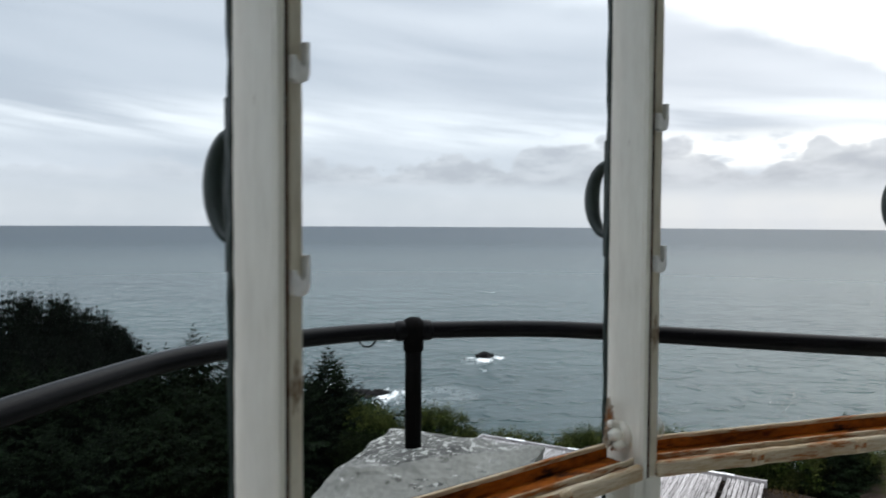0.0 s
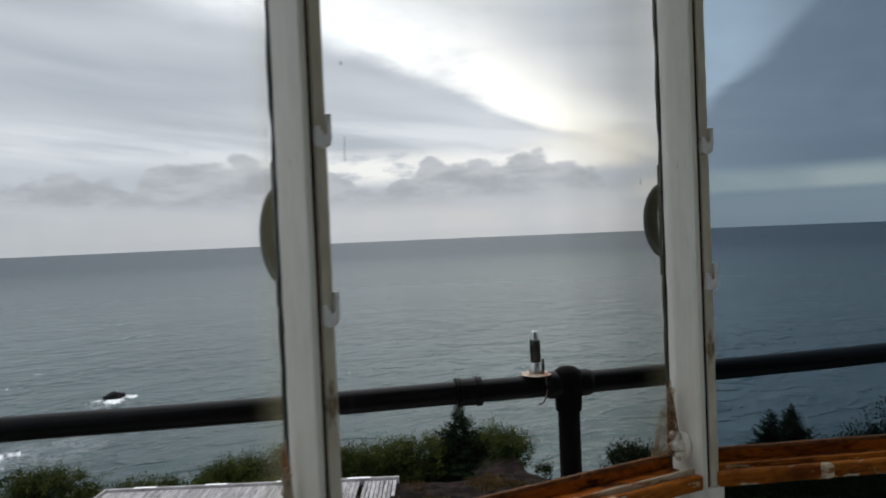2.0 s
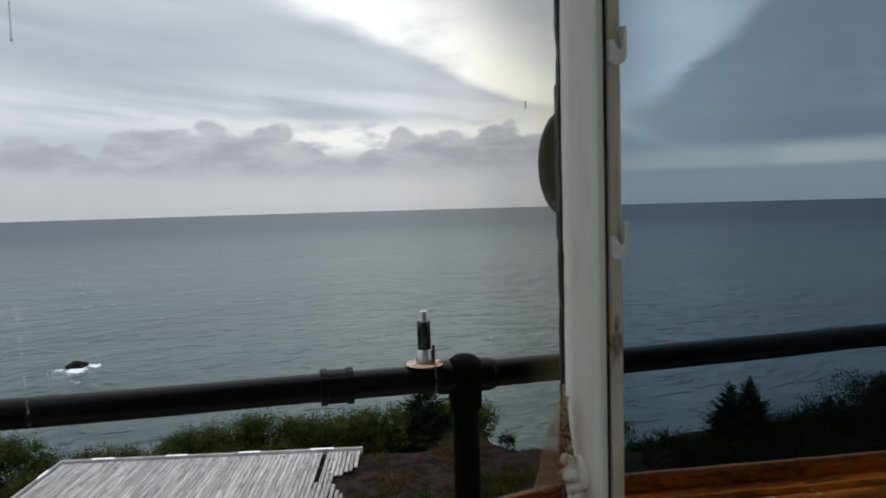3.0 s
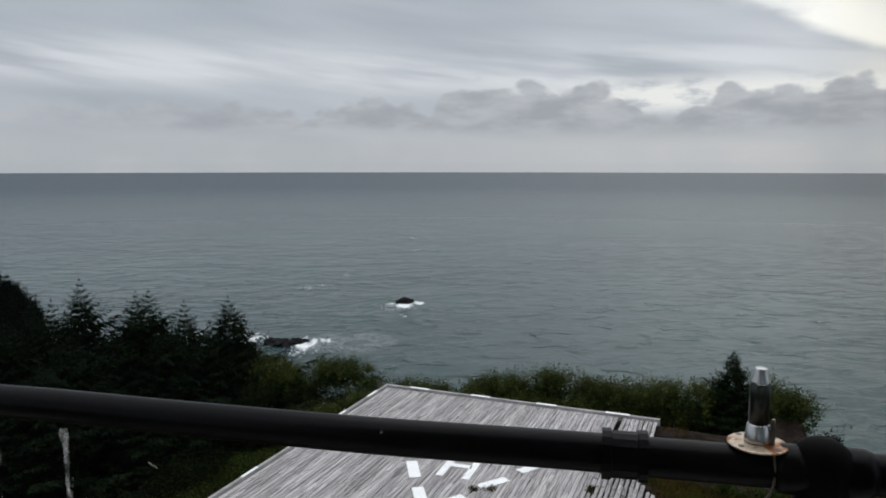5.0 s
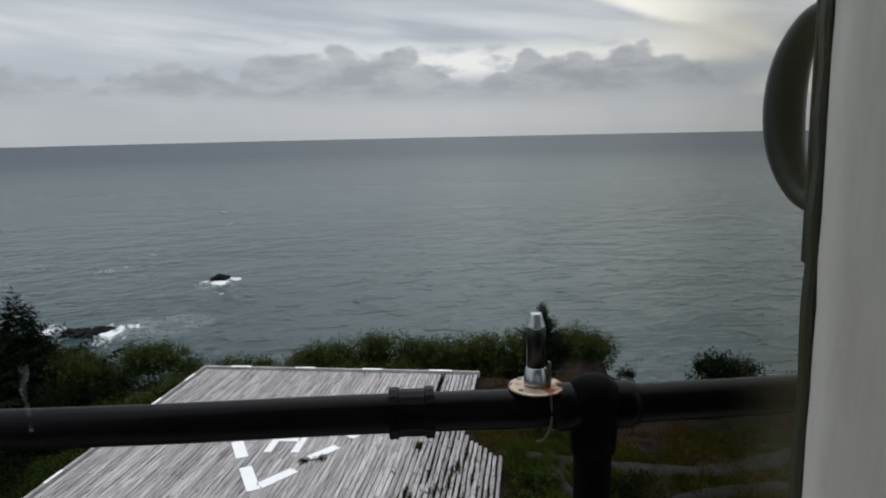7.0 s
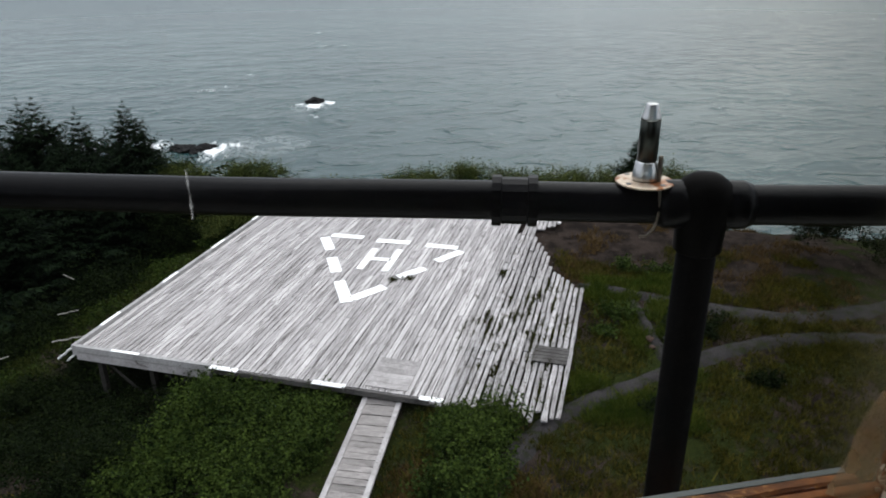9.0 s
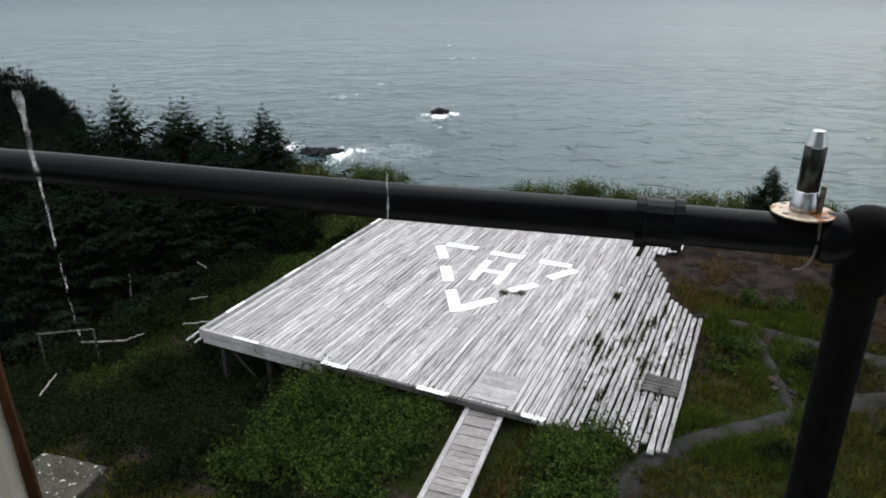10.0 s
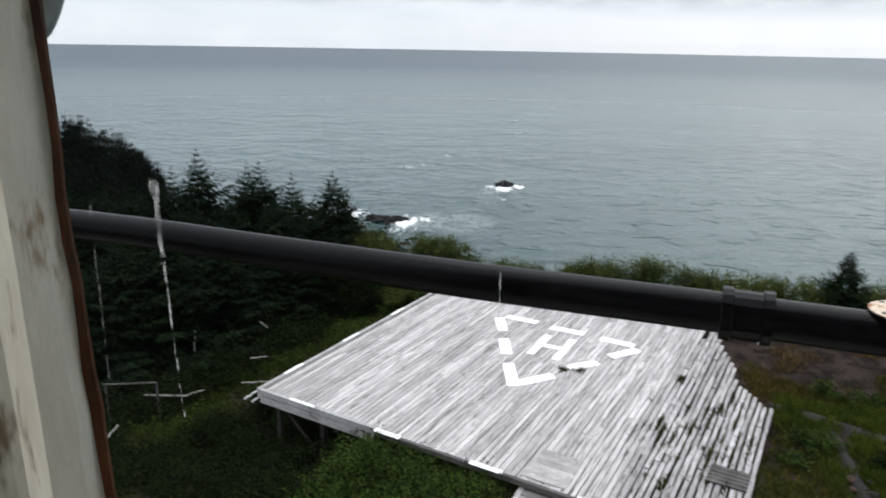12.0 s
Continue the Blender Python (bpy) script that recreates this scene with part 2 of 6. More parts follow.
BLACK = surface("black_outdoor_paint", (0.012, 0.014, 0.014), (0.030, 0.034, 0.036), 0.42, coarse=8, fine=70, bump=0.3, depth=0.002, patch=(0.10, 0.06, 0.035), patch_at=(0.74, 0.78), patch_scale=12)
GREENBLACK = surface("dark_green_paint", (0.010, 0.020, 0.017), (0.022, 0.036, 0.031), 0.4, coarse=8, fine=70, bump=0.3, depth=0.002, patch=(0.30, 0.30, 0.27), patch_at=(0.70, 0.73), patch_scale=16)
PIPE = surface("black_pipe_paint", (0.0015, 0.0014, 0.0017), (0.0035, 0.0032, 0.0038), 0.28, coarse=3, fine=40, bump=0.35, depth=0.002, patch=(0.016, 0.012, 0.011), patch_at=(0.66, 0.72), patch_scale=5, spec=0.07)
POSTPAINT = surface("black_post_paint", (0.0015, 0.0014, 0.0014), (0.004, 0.0034, 0.003), 0.5, coarse=3, fine=40, bump=0.35, depth=0.002, patch=(0.012, 0.008, 0.006), patch_at=(0.64, 0.72), patch_scale=6, spec=0.02)
STEEL = surface("bright_steel", (0.50, 0.50, 0.50), (0.66, 0.66, 0.66), 0.28, 1.0, coarse=14, fine=90, bump=0.1, depth=0.001)
BRUSHED = surface("dark_lamp_tube", (0.035, 0.038, 0.034), (0.075, 0.08, 0.072), 0.3, 0.9, coarse=10, fine=60, bump=0.1, depth=0.001)
BRASS = surface("rusty_plate", (0.40, 0.30, 0.21), (0.62, 0.54, 0.44), 0.45, 0.6, coarse=24, fine=120, bump=0.3, depth=0.001, patch=(0.24, 0.085, 0.022), patch_at=(0.50, 0.58), patch_scale=22)
IRONROD = surface("weathered_iron_rod", (0.09, 0.075, 0.06), (0.24, 0.20, 0.16), 0.45, 0.5, coarse=30, fine=140, bump=0.3, depth=0.001)
FLAKED = surface("rust_with_last_paint", (0.10, 0.024, 0.004), (0.44, 0.14, 0.014), 0.8, coarse=14, fine=95, bump=0.8, depth=0.003, patch=(0.60, 0.50, 0.34), patch_at=(0.585, 0.62), patch_scale=38, stretch=(0.35, 1, 1.6), spec=0.12)
CAULK = surface("rust_stained_sealant", (0.34, 0.27, 0.18), (0.60, 0.56, 0.48), 0.5, coarse=20, fine=90, bump=0.6, depth=0.004, patch=(0.30, 0.11, 0.03), patch_at=(0.52, 0.58), patch_scale=34, stretch=(1, 1, 0.4))
DARKRUST = surface("dark_rust", (0.05, 0.017, 0.006), (0.22, 0.075, 0.014), 0.88, coarse=14, fine=90, bump=0.6, depth=0.003, patch=(0.36, 0.17, 0.05), patch_at=(0.60, 0.68), patch_scale=20, stretch=(1, 1, 0.4))
RUSTLINE = surface("old_rust", (0.016, 0.006, 0.003), (0.070, 0.025, 0.007), 0.85, coarse=14, fine=90, bump=0.6, depth=0.003, patch=(0.20, 0.075, 0.02), patch_at=(0.60, 0.68), patch_scale=16, stretch=(1, 1, 0.4), spec=0.2)
PUTTY = surface("painted_putty", (0.52, 0.51, 0.45), (0.70, 0.69, 0.63), 0.55, coarse=8, fine=60, bump=0.4, depth=0.002, patch=(0.21, 0.14, 0.075), patch_at=(0.575, 0.66), patch_scale=20, stretch=(1, 1, 0.3))
CONCRETE = surface("peeling_whitewashed_concrete", (0.06, 0.06, 0.058), (0.24, 0.24, 0.225), 0.9, coarse=8, fine=60, bump=0.7, depth=0.006, patch=(0.50, 0.50, 0.47), patch_at=(0.525, 0.57), patch_scale=44, spec=0.12)
WHITEWASH = surface("stained_whitewash", (0.17, 0.17, 0.155), (0.31, 0.31, 0.285), 0.9, coarse=7, fine=60, bump=0.5, depth=0.004, patch=(0.10, 0.10, 0.09), patch_at=(0.57, 0.64), patch_scale=14, spec=0.12)
STUCCO = surface("grey_render", (0.34, 0.34, 0.32), (0.46, 0.46, 0.43), 0.9, coarse=3, fine=40, bump=0.5, depth=0.004, patch=(0.20, 0.20, 0.19), patch_at=(0.6, 0.66), patch_scale=7, spec=0.12)
BLINDWALL = surface("unseen_panel_grey", (0.20, 0.19, 0.17), (0.27, 0.26, 0.24), 0.7, coarse=2, fine=30, bump=0.2, depth=0.002)
PLANK = surface("weathered_grey_plank", (0.245, 0.230, 0.226), (0.50, 0.476, 0.470), 0.85, coarse=0.8, fine=3.6, bump=0.6, depth=0.012, patch=(0.09, 0.080, 0.076), patch_at=(0.54, 0.60), patch_scale=1.9, vary=0.19, stretch=(2.6, 2.2, 1), spec=0.12, own=True)
SLAB = surface("mottled_old_slab", (0.022, 0.020, 0.015), (0.058, 0.054, 0.042), 0.92, coarse=1.5, fine=16, bump=0.7, depth=0.01, patch=(0.52, 0.52, 0.48), patch_at=(0.59, 0.62), patch_scale=5.0, spec=0.12)
GREYWOOD = surface("dull_grey_wood", (0.045, 0.043, 0.04), (0.11, 0.105, 0.098), 0.88, coarse=3, fine=20, bump=0.4, depth=0.01, spec=0.12)
BEAMPALE = surface("grey_edge_timber", (0.24, 0.225, 0.22), (0.42, 0.40, 0.40), 0.88, coarse=1.0, fine=9, bump=0.5, depth=0.01, patch=(0.10, 0.09, 0.085), patch_at=(0.60, 0.66), patch_scale=2.5, spec=0.12)
KERB = surface("pale_kerb_timber", (0.20, 0.192, 0.19), (0.38, 0.37, 0.365), 0.85, coarse=1.0, fine=9, bump=0.4, depth=0.01, patch=(0.22, 0.20, 0.20), patch_at=(0.64, 0.70), patch_scale=2.0, spec=0.12)
PATCHWOOD = surface("dull_patch_board", (0.20, 0.188, 0.183), (0.36, 0.34, 0.335), 0.88, coarse=1.2, fine=7, bump=0.5, depth=0.01, vary=0.12, spec=0.12, own=True)
DARKBOARD = surface("dark_grey_board", (0.045, 0.042, 0.040), (0.10, 0.094, 0.090), 0.9, coarse=2, fine=14, bump=0.4, depth=0.01, spec=0.12)
OLDPLANK = surface("rotten_plank", (0.20, 0.188, 0.186), (0.44, 0.422, 0.422), 0.9, coarse=0.9, fine=3.4, bump=0.7, depth=0.012, patch=(0.075, 0.064, 0.046), patch_at=(0.535, 0.60), patch_scale=2.2, vary=0.18, stretch=(2.4, 3.2, 1), spec=0.12, own=True)
TREAD = surface("walkway_plank", (0.15, 0.138, 0.132), (0.27, 0.25, 0.24), 0.9, coarse=0.9, fine=3, bump=0.5, depth=0.01, patch=(0.12, 0.11, 0.10), patch_at=(0.60, 0.66), patch_scale=1.3, vary=0.16, stretch=(2, 2, 1), spec=0.12, own=True)
MARK = surface("white_road_paint", (0.80, 0.80, 0.80), (0.90, 0.90, 0.89), 0.6, coarse=1.5, fine=20, bump=0.15, depth=0.002, patch=(0.55, 0.54, 0.53), patch_at=(0.68, 0.74), patch_scale=6, spec=0.12)
# timber below the decks: the shade under them is in its base colour
BEAM = surface("shade_dark_timber", (0.016, 0.015, 0.013), (0.045, 0.042, 0.038), 0.9, coarse=1.5, fine=12, bump=0.5, depth=0.01, vary=0.2, spec=0.12)
BARK = surface("spruce_bark", (0.012, 0.010, 0.008), (0.030, 0.025, 0.021), 0.95, coarse=4, fine=22, bump=0.6, depth=0.02, spec=0.12)
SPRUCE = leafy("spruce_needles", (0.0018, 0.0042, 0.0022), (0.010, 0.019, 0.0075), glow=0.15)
# needle green again for the young spruces, lightened as if lit
SPRUCE_LIT = leafy("lit_young_needles", (0.003, 0.007, 0.003), (0.015, 0.028, 0.010))
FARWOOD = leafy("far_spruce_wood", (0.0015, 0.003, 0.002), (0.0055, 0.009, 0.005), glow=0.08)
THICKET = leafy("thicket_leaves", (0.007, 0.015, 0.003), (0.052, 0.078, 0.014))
# near-black leaves: shade is in the colour; the dark shrubs use them too
DARKLEAF = leafy("shade_dark_leaves", (0.0022, 0.0048, 0.0014), (0.0115, 0.0185, 0.0042))
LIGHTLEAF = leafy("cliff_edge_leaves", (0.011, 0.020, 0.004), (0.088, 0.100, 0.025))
GRASS = leafy("meadow_grass", (0.018, 0.021, 0.003), (0.092, 0.080, 0.015), glow=0.3)
GREENGRASS = leafy("green_grass", (0.015, 0.030, 0.003), (0.076, 0.092, 0.014), glow=0.3)
WEED = leafy("plank_weeds", (0.014, 0.015, 0.004), (0.058, 0.058, 0.018), glow=0.25)
SLOPEGRASS = leafy("slope_grass", (0.008, 0.014, 0.0025), (0.046, 0.056, 0.012), glow=0.25)
DRYGRASS = leafy("dry_grass", (0.035, 0.022, 0.009), (0.125, 0.080, 0.030), glow=0.3)
SEAROCK = surface("wet_rock", (0.005, 0.005, 0.006), (0.018, 0.017, 0.016), 0.8, coarse=0.5, fine=4, bump=0.8, depth=0.2, spec=0.15)
GRAVEL = surface("grey_gravel", (0.014, 0.0128, 0.0128), (0.033, 0.030, 0.030), 0.95, coarse=0.8, fine=30, bump=0.6, depth=0.02, patch=(0.013, 0.016, 0.006), patch_at=(0.50, 0.60), patch_scale=2.4, spec=0.12)
SOILSTONE = surface("reddish_stone", (0.030, 0.019, 0.015), (0.062, 0.039, 0.030), 0.9, coarse=3, fine=20, bump=0.6, depth=0.02, spec=0.12)
DEADWOOD = surface("bleached_wood", (0.16, 0.15, 0.135), (0.28, 0.265, 0.245), 0.85, coarse=3, fine=20, bump=0.4, depth=0.01, spec=0.12)
BOARDPALE = surface("bleached_board", (0.50, 0.50, 0.49), (0.66, 0.66, 0.65), 0.8, coarse=2, fine=14, bump=0.3, depth=0.01, spec=0.12)


def ground_material():
    m = bpy.data.materials.new("headland_soil")
    m.use_nodes = True
    w = Net(m.node_tree)
    co = w.node("ShaderNodeTexCoord").outputs["Object"]
    a, b, c = w.noise(co, 0.22, 4.0), w.noise(co, 1.6, 5.0, 0.65), w.noise(co, 14.0, 3.0, 0.7)
    soil = w.mix(w.step(b, 0.4, 0.62), (0.010, 0.0078, 0.0068), (0.028, 0.021, 0.0175))
    turf = w.mix(w.step(c, 0.3, 0.7), (0.007, 0.011, 0.003), (0.022, 0.027, 0.007))
    gx, gy, gz = w.split(co)
    bare = w.step(w.math("SQRT", w.math("ADD", w.math("POWER", w.math("SUBTRACT", gx, 16.5), 2.0), w.math("POWER", w.math("SUBTRACT", gy, 27.5), 2.0))), 9.0, 3.5, 0.0, 0.2)
    bs = w.node("ShaderNodeBsdfPrincipled")
    bs.inputs["Roughness"].default_value = 0.95
    bs.inputs["Specular IOR Level"].default_value = 0.02
    w.link(w.mix(w.step(w.math("ADD", bare, w.math("ADD", w.math("MULTIPLY", a, 0.6), w.math("MULTIPLY", b, 0.4))), 0.46, 0.56), turf, soil), bs.inputs[0])
    bn = w.node("ShaderNodeBump")
    bn.inputs["Strength"].default_value, bn.inputs["Distance"].default_value = 0.8, 0.12
    w.link(w.math("ADD", b, w.math("MULTIPLY", c, 0.4)), bn.inputs["Height"])
    w.link(bn.outputs[0], bs.inputs["Normal"])
    w.link(bs.outputs[0], w.node("ShaderNodeOutputMaterial").inputs[0])
    return m


ROCK_AT = (13.2, 205.5)
SHORE_AT = (-17.0, 160.0)
SEA_Z = -28.0


def sea_material():
    m = bpy.data.materials.new("grey_green_sea")
    m.use_nodes = True
    w = Net(m.node_tree)
    co = w.node("ShaderNodeTexCoord").outputs["Object"]
    x, y, z = w.split(co)
    swell = w.noise(w.stretch(co, (0.024, 0.042, 1), 0.30), 1.0, 2.0, 0.5, 0.5)
    chop = w.noise(w.stretch(co, (0.12, 0.17, 1), 0.42), 1.0, 2.0, 0.45, 0.9)
    ripple = w.noise(w.stretch(co, (0.45, 0.8, 1), 0.2), 1.0, 2.0, 0.5)
    crest = w.math("POWER", w.step(chop, 0.40, 0.80), 2.0)
    height = w.math("ADD", w.math("MULTIPLY", swell, 1.4), w.math("ADD", w.math("MULTIPLY", crest, 0.75), w.math("ADD", w.math("MULTIPLY", chop, 0.22), w.math("MULTIPLY", ripple, 0.10))))
    away = w.math("SQRT", w.math("ADD", w.math("MULTIPLY", x, x), w.math("MULTIPLY", y, y)))
    bn = w.node("ShaderNodeBump")
    bn.inputs["Distance"].default_value = 1.25
    w.link(w.math("ADD", w.step(away, 140.0, 700.0, 1.0, 0.55), w.step(away, 800.0, 2600.0, 0.0, 0.9)), bn.inputs["Strength"])
    w.link(height, bn.inputs["Height"])
    patches = w.noise(w.stretch(co, (0.004, 0.012, 1), 0.1), 1.0, 3.0)
    deep = w.mix(w.step(patches, 0.35, 0.65), (0.013, 0.038, 0.040), (0.024, 0.056, 0.056))
    # distance tint put into the base colour: bluer and darker towards the horizon
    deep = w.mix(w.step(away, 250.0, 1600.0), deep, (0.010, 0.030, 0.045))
    # foam: round the rocks, trailing with the swell, and a few breaking crests
    ragged = w.noise(w.stretch(co, (0.42, 0.11, 1), 0.12), 1.0, 6.0, 0.72, 0.6)
    lace = w.noise(w.stretch(co, (0.16, 0.20, 1), 0.25), 1.0, 5.0, 0.7, 1.6)
    foam = None
    for cx, cy, rx, ry, k in ((ROCK_AT[0] + 0.1, ROCK_AT[1] - 3.5, 5.0, 8.5, 1.0), (ROCK_AT[0] - 4.0, ROCK_AT[1] - 1, 3.5, 4.0, 0.70), (ROCK_AT[0] + 4.0, ROCK_AT[1] - 1.0, 3.5, 5.0, 0.80), (ROCK_AT[0] - 1, ROCK_AT[1] - 17, 2.6, 4.0, 0.60),
                              (SHORE_AT[0] + 5, SHORE_AT[1] - 2, 5.0, 11.0, 0.94), (SHORE_AT[0] + 9.0, SHORE_AT[1] + 2, 3.5, 5.0, 0.62), (SHORE_AT[0] - 8, SHORE_AT[1] + 5, 6.0, 8.0, 0.85),
                              (SHORE_AT[0] - 22, SHORE_AT[1] + 8, 5.0, 8.0, 0.8), (-18.0, 236.0, 4.5, 7.0, 0.56), (-12.0, 240.0, 6.0, 4.0, 0.47), (-5.0, 262.0, 4.5, 4.0, 0.52)):
        dx = w.math("DIVIDE", w.math("SUBTRACT", x, cx), rx)
        dy = w.math("DIVIDE", w.math("SUBTRACT", y, cy), ry)
        d = w.math("SQRT", w.math("ADD", w.math("MULTIPLY", dx, dx), w.math("MULTIPLY", dy, dy)))
        near = w.math("MULTIPLY", w.step(d, 1.35, 0.0), k)
        foam = near if foam is None else w.math("MAXIMUM", foam, near)
    foam = w.step(w.math("ADD", foam, w.math("MULTIPLY", w.math("SUBTRACT", ragged, 0.5), 2.3)), 0.44, 0.86)
    # thin lacy foam drifting off the rocks
    drift = None
    for cx, cy, rx, ry in ((SHORE_AT[0] + 15, SHORE_AT[1] + 0, 13.0, 11.0), (ROCK_AT[0] - 2, ROCK_AT[1] - 6, 6.0, 8.0)):
        dx = w.math("DIVIDE", w.math("SUBTRACT", x, cx), rx)
        dy = w.math("DIVIDE", w.math("SUBTRACT", y, cy), ry)
        d = w.step(w.math("ADD", w.math("MULTIPLY", dx, dx), w.math("MULTIPLY", dy, dy)), 1.2, 0.1)
        drift = d if drift is None else w.math("MAXIMUM", drift, d)
    veins = w.step(w.math("ABSOLUTE", w.math("SUBTRACT", lace, 0.5)), 0.075, 0.0)
    foam = w.math("MAXIMUM", foam, w.math("MULTIPLY", w.math("MULTIPLY", drift, veins), 0.16))
    caps = w.math("MULTIPLY", w.step(w.math("ADD", chop, w.math("MULTIPLY", ragged, 0.25)), 0.90, 0.96), 0.25)
    foam = w.math("MAXIMUM", foam, caps)
    bs = w.node("ShaderNodeBsdfPrincipled")
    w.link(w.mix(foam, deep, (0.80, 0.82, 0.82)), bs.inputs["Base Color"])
    w.link(w.math("ADD", w.step(away, 200.0, 1500.0, 0.24, 0.42), w.math("MULTIPLY", foam, 0.6)), bs.inputs["Roughness"])
    bs.inputs["IOR"].default_value = 1.333
    w.link(bn.outputs[0], bs.inputs["Normal"])
    w.link(bs.outputs[0], w.node("ShaderNodeOutputMaterial").inputs[0])
    return m


def glass_material(name, tint, dirt, streaky=0.5, edge=0.0, grime=0.0):
    """Thin old window glass: clear, tinted, with a film of salt and run marks."""
    m = bpy.data.materials.new(name)
    m.use_nodes = True
    w = Net(m.node_tree)
    co = w.node("ShaderNodeTexCoord").outputs["Object"]
    clear = w.node("ShaderNodeBsdfTransparent")
    gloss = w.node("ShaderNodeBsdfGlossy")
    gloss.inputs["Roughness"].default_value = 0.03
    facing = w.node("ShaderNodeLayerWeight").outputs["Facing"]
    shine = w.math("ADD", 0.001, w.math("MULTIPLY", w.math("POWER", facing, 5.0), 0.6))
    pane = w.node("ShaderNodeMixShader")
    w.link(shine, pane.inputs[0])
    w.link(clear.outputs[0], pane.inputs[1])
    w.link(gloss.outputs[0], pane.inputs[2])
    film = w.node("ShaderNodeBsdfTranslucent")
    film.inputs[0].default_value = (0.75, 0.76, 0.74, 1)
    runs = w.noise(w.stretch(co, (9, 9, 0.5)), 1.0, 3.0)
    cloudy = w.noise(co, 4.0, 4.0)
    specks = w.step(w.noise(co, 90.0, 2.0), 0.70, 0.78)
    side = w.split(co)[0]
    w.link(w.mix(w.math("MULTIPLY", w.step(w.math("ADD", side, w.math("MULTIPLY", w.math("SUBTRACT", runs, 0.5), 0.10)), 0.42, 0.655), grime), tint, (0.40, 0.405, 0.37)), clear.inputs[0])
    rim = w.math("MULTIPLY", w.step(w.math("ADD", side, w.math("MULTIPLY", w.math("SUBTRACT", runs, 0.5), 0.06)), 0.590, 0.670), edge)
    amount = w.math("ADD", rim, w.math("ADD", w.math("MULTIPLY", w.step(runs, 0.45, 0.8), streaky * dirt), w.math("ADD", w.math("MULTIPLY", cloudy, dirt), w.math("MULTIPLY", specks, dirt * 0.8))))
    w.link(w.mix(w.step(side, 0.50, 0.56), (0.75, 0.76, 0.74), (0.62, 0.56, 0.32)), film.inputs[0])
    out = w.node("ShaderNodeMixShader")
    w.link(amount, out.inputs[0])
    w.link(pane.outputs[0], out.inputs[1])
    w.link(film.outputs[0], out.inputs[2])
    w.link(out.outputs[0], w.node("ShaderNodeOutputMaterial").inputs[0])
    return m


GLASS = glass_material("old_window_glass", (0.97, 0.98, 0.975), 0.0006, edge=0.15)
GLASS_CLEAR = glass_material("clear_window_glass", (0.97, 0.98, 0.975), 0.0006, edge=0.035, grime=0.34)
GLASS_BLUE = glass_material("blue_tinted_glass", (0.53, 0.61, 0.665), 0.0012)
GLASS_COOL = glass_material("cool_window_glass", (0.93, 0.955, 0.96), 0.0010)


def run_mark_material(name="salt_run", least=0.0, most=0.36):
    m = bpy.data.materials.new(name)
    m.use_nodes = True
    w = Net(m.node_tree)
    co = w.node("ShaderNodeTexCoord").outputs["Object"]
    d = w.node("ShaderNodeBsdfTranslucent")
    d.inputs[0].default_value = (0.8, 0.8, 0.78, 1)
    t = w.node("ShaderNodeBsdfTransparent")
    x = w.node("ShaderNodeMixShader")
    w.link(w.step(w.noise(w.stretch(co, (220, 220, 150)), 1.0, 3.0), 0.40, 0.66, least, most), x.inputs[0])
    w.link(t.outputs[0], x.inputs[1])
    w.link(d.outputs[0], x.inputs[2])
    w.link(x.outputs[0], w.node("ShaderNodeOutputMaterial").inputs[0])
    return m


SALT = run_mark_material()
SMEAR = run_mark_material("white_smear", 0.03, 0.30)
FAINT = run_mark_material("faint_salt", 0.03, 0.20)
THIN = run_mark_material("thin_salt_film", 0.0, 0.07)


def skin_material(name, pale, stain, most):
    """Curled skin of old sealant: tan, lets light through."""
    m = bpy.data.materials.new(name)
    m.use_nodes = True
    w = Net(m.node_tree)
    co = w.node("ShaderNodeTexCoord").outputs["Object"]
    tan = w.mix(w.step(w.noise(w.stretch(co, (30, 30, 12)), 1.0, 4.0), 0.42, 0.68), pale, stain)
    d = w.node("ShaderNodeBsdfPrincipled")
    d.inputs["Roughness"].default_value = 0.5
    w.link(tan, d.inputs["Base Color"])
    t = w.node("ShaderNodeBsdfTranslucent")
    w.link(tan, t.inputs[0])
    c = w.node("ShaderNodeBsdfTransparent")
    x = w.node("ShaderNodeMixShader")
    x.inputs[0].default_value = 0.4
    w.link(d.outputs[0], x.inputs[1])
    w.link(t.outputs[0], x.inputs[2])
    y = w.node("ShaderNodeMixShader")
    w.link(w.step(w.noise(w.stretch(co, (50, 50, 25)), 1.0, 3.0), 0.35, 0.7, 0.5 * most, most), y.inputs[0])
    w.link(c.outputs[0], y.inputs[1])
    w.link(x.outputs[0], y.inputs[2])
    w.link(y.outputs[0], w.node("ShaderNodeOutputMaterial").inputs[0])
    return m


SKIN = skin_material("sealant_skin", (0.33, 0.23, 0.12), (0.20, 0.075, 0.02), 0.75)
PALESKIN = skin_material("pale_sealant_skin", (0.60, 0.57, 0.50), (0.36, 0.16, 0.04), 0.6)


# ---------------------------------------------------------------- mesh helpers
def mesh_of(name, bm, material, smooth=False):
    me = bpy.data.meshes.new(name)
    bm.normal_update()
    bm.to_mesh(me)
    bm.free()
    me.materials.append(material)
    if smooth:
        for p in me.polygons:
            p.use_smooth = True
    return me


def thing(name, bm, material, label, category, kind="", group="", smooth=False):
    return tagged(new(name, mesh_of(name, bm, material, smooth)), label, category, group, kind)


def root(name, at, label, category, kind="", group=""):
    ob = new(name)
    ob.empty_display_size = 0.1
    ob.matrix_world = at if isinstance(at, Matrix) else Matrix.Translation(at)
    return tagged(ob, label, category, group, kind)


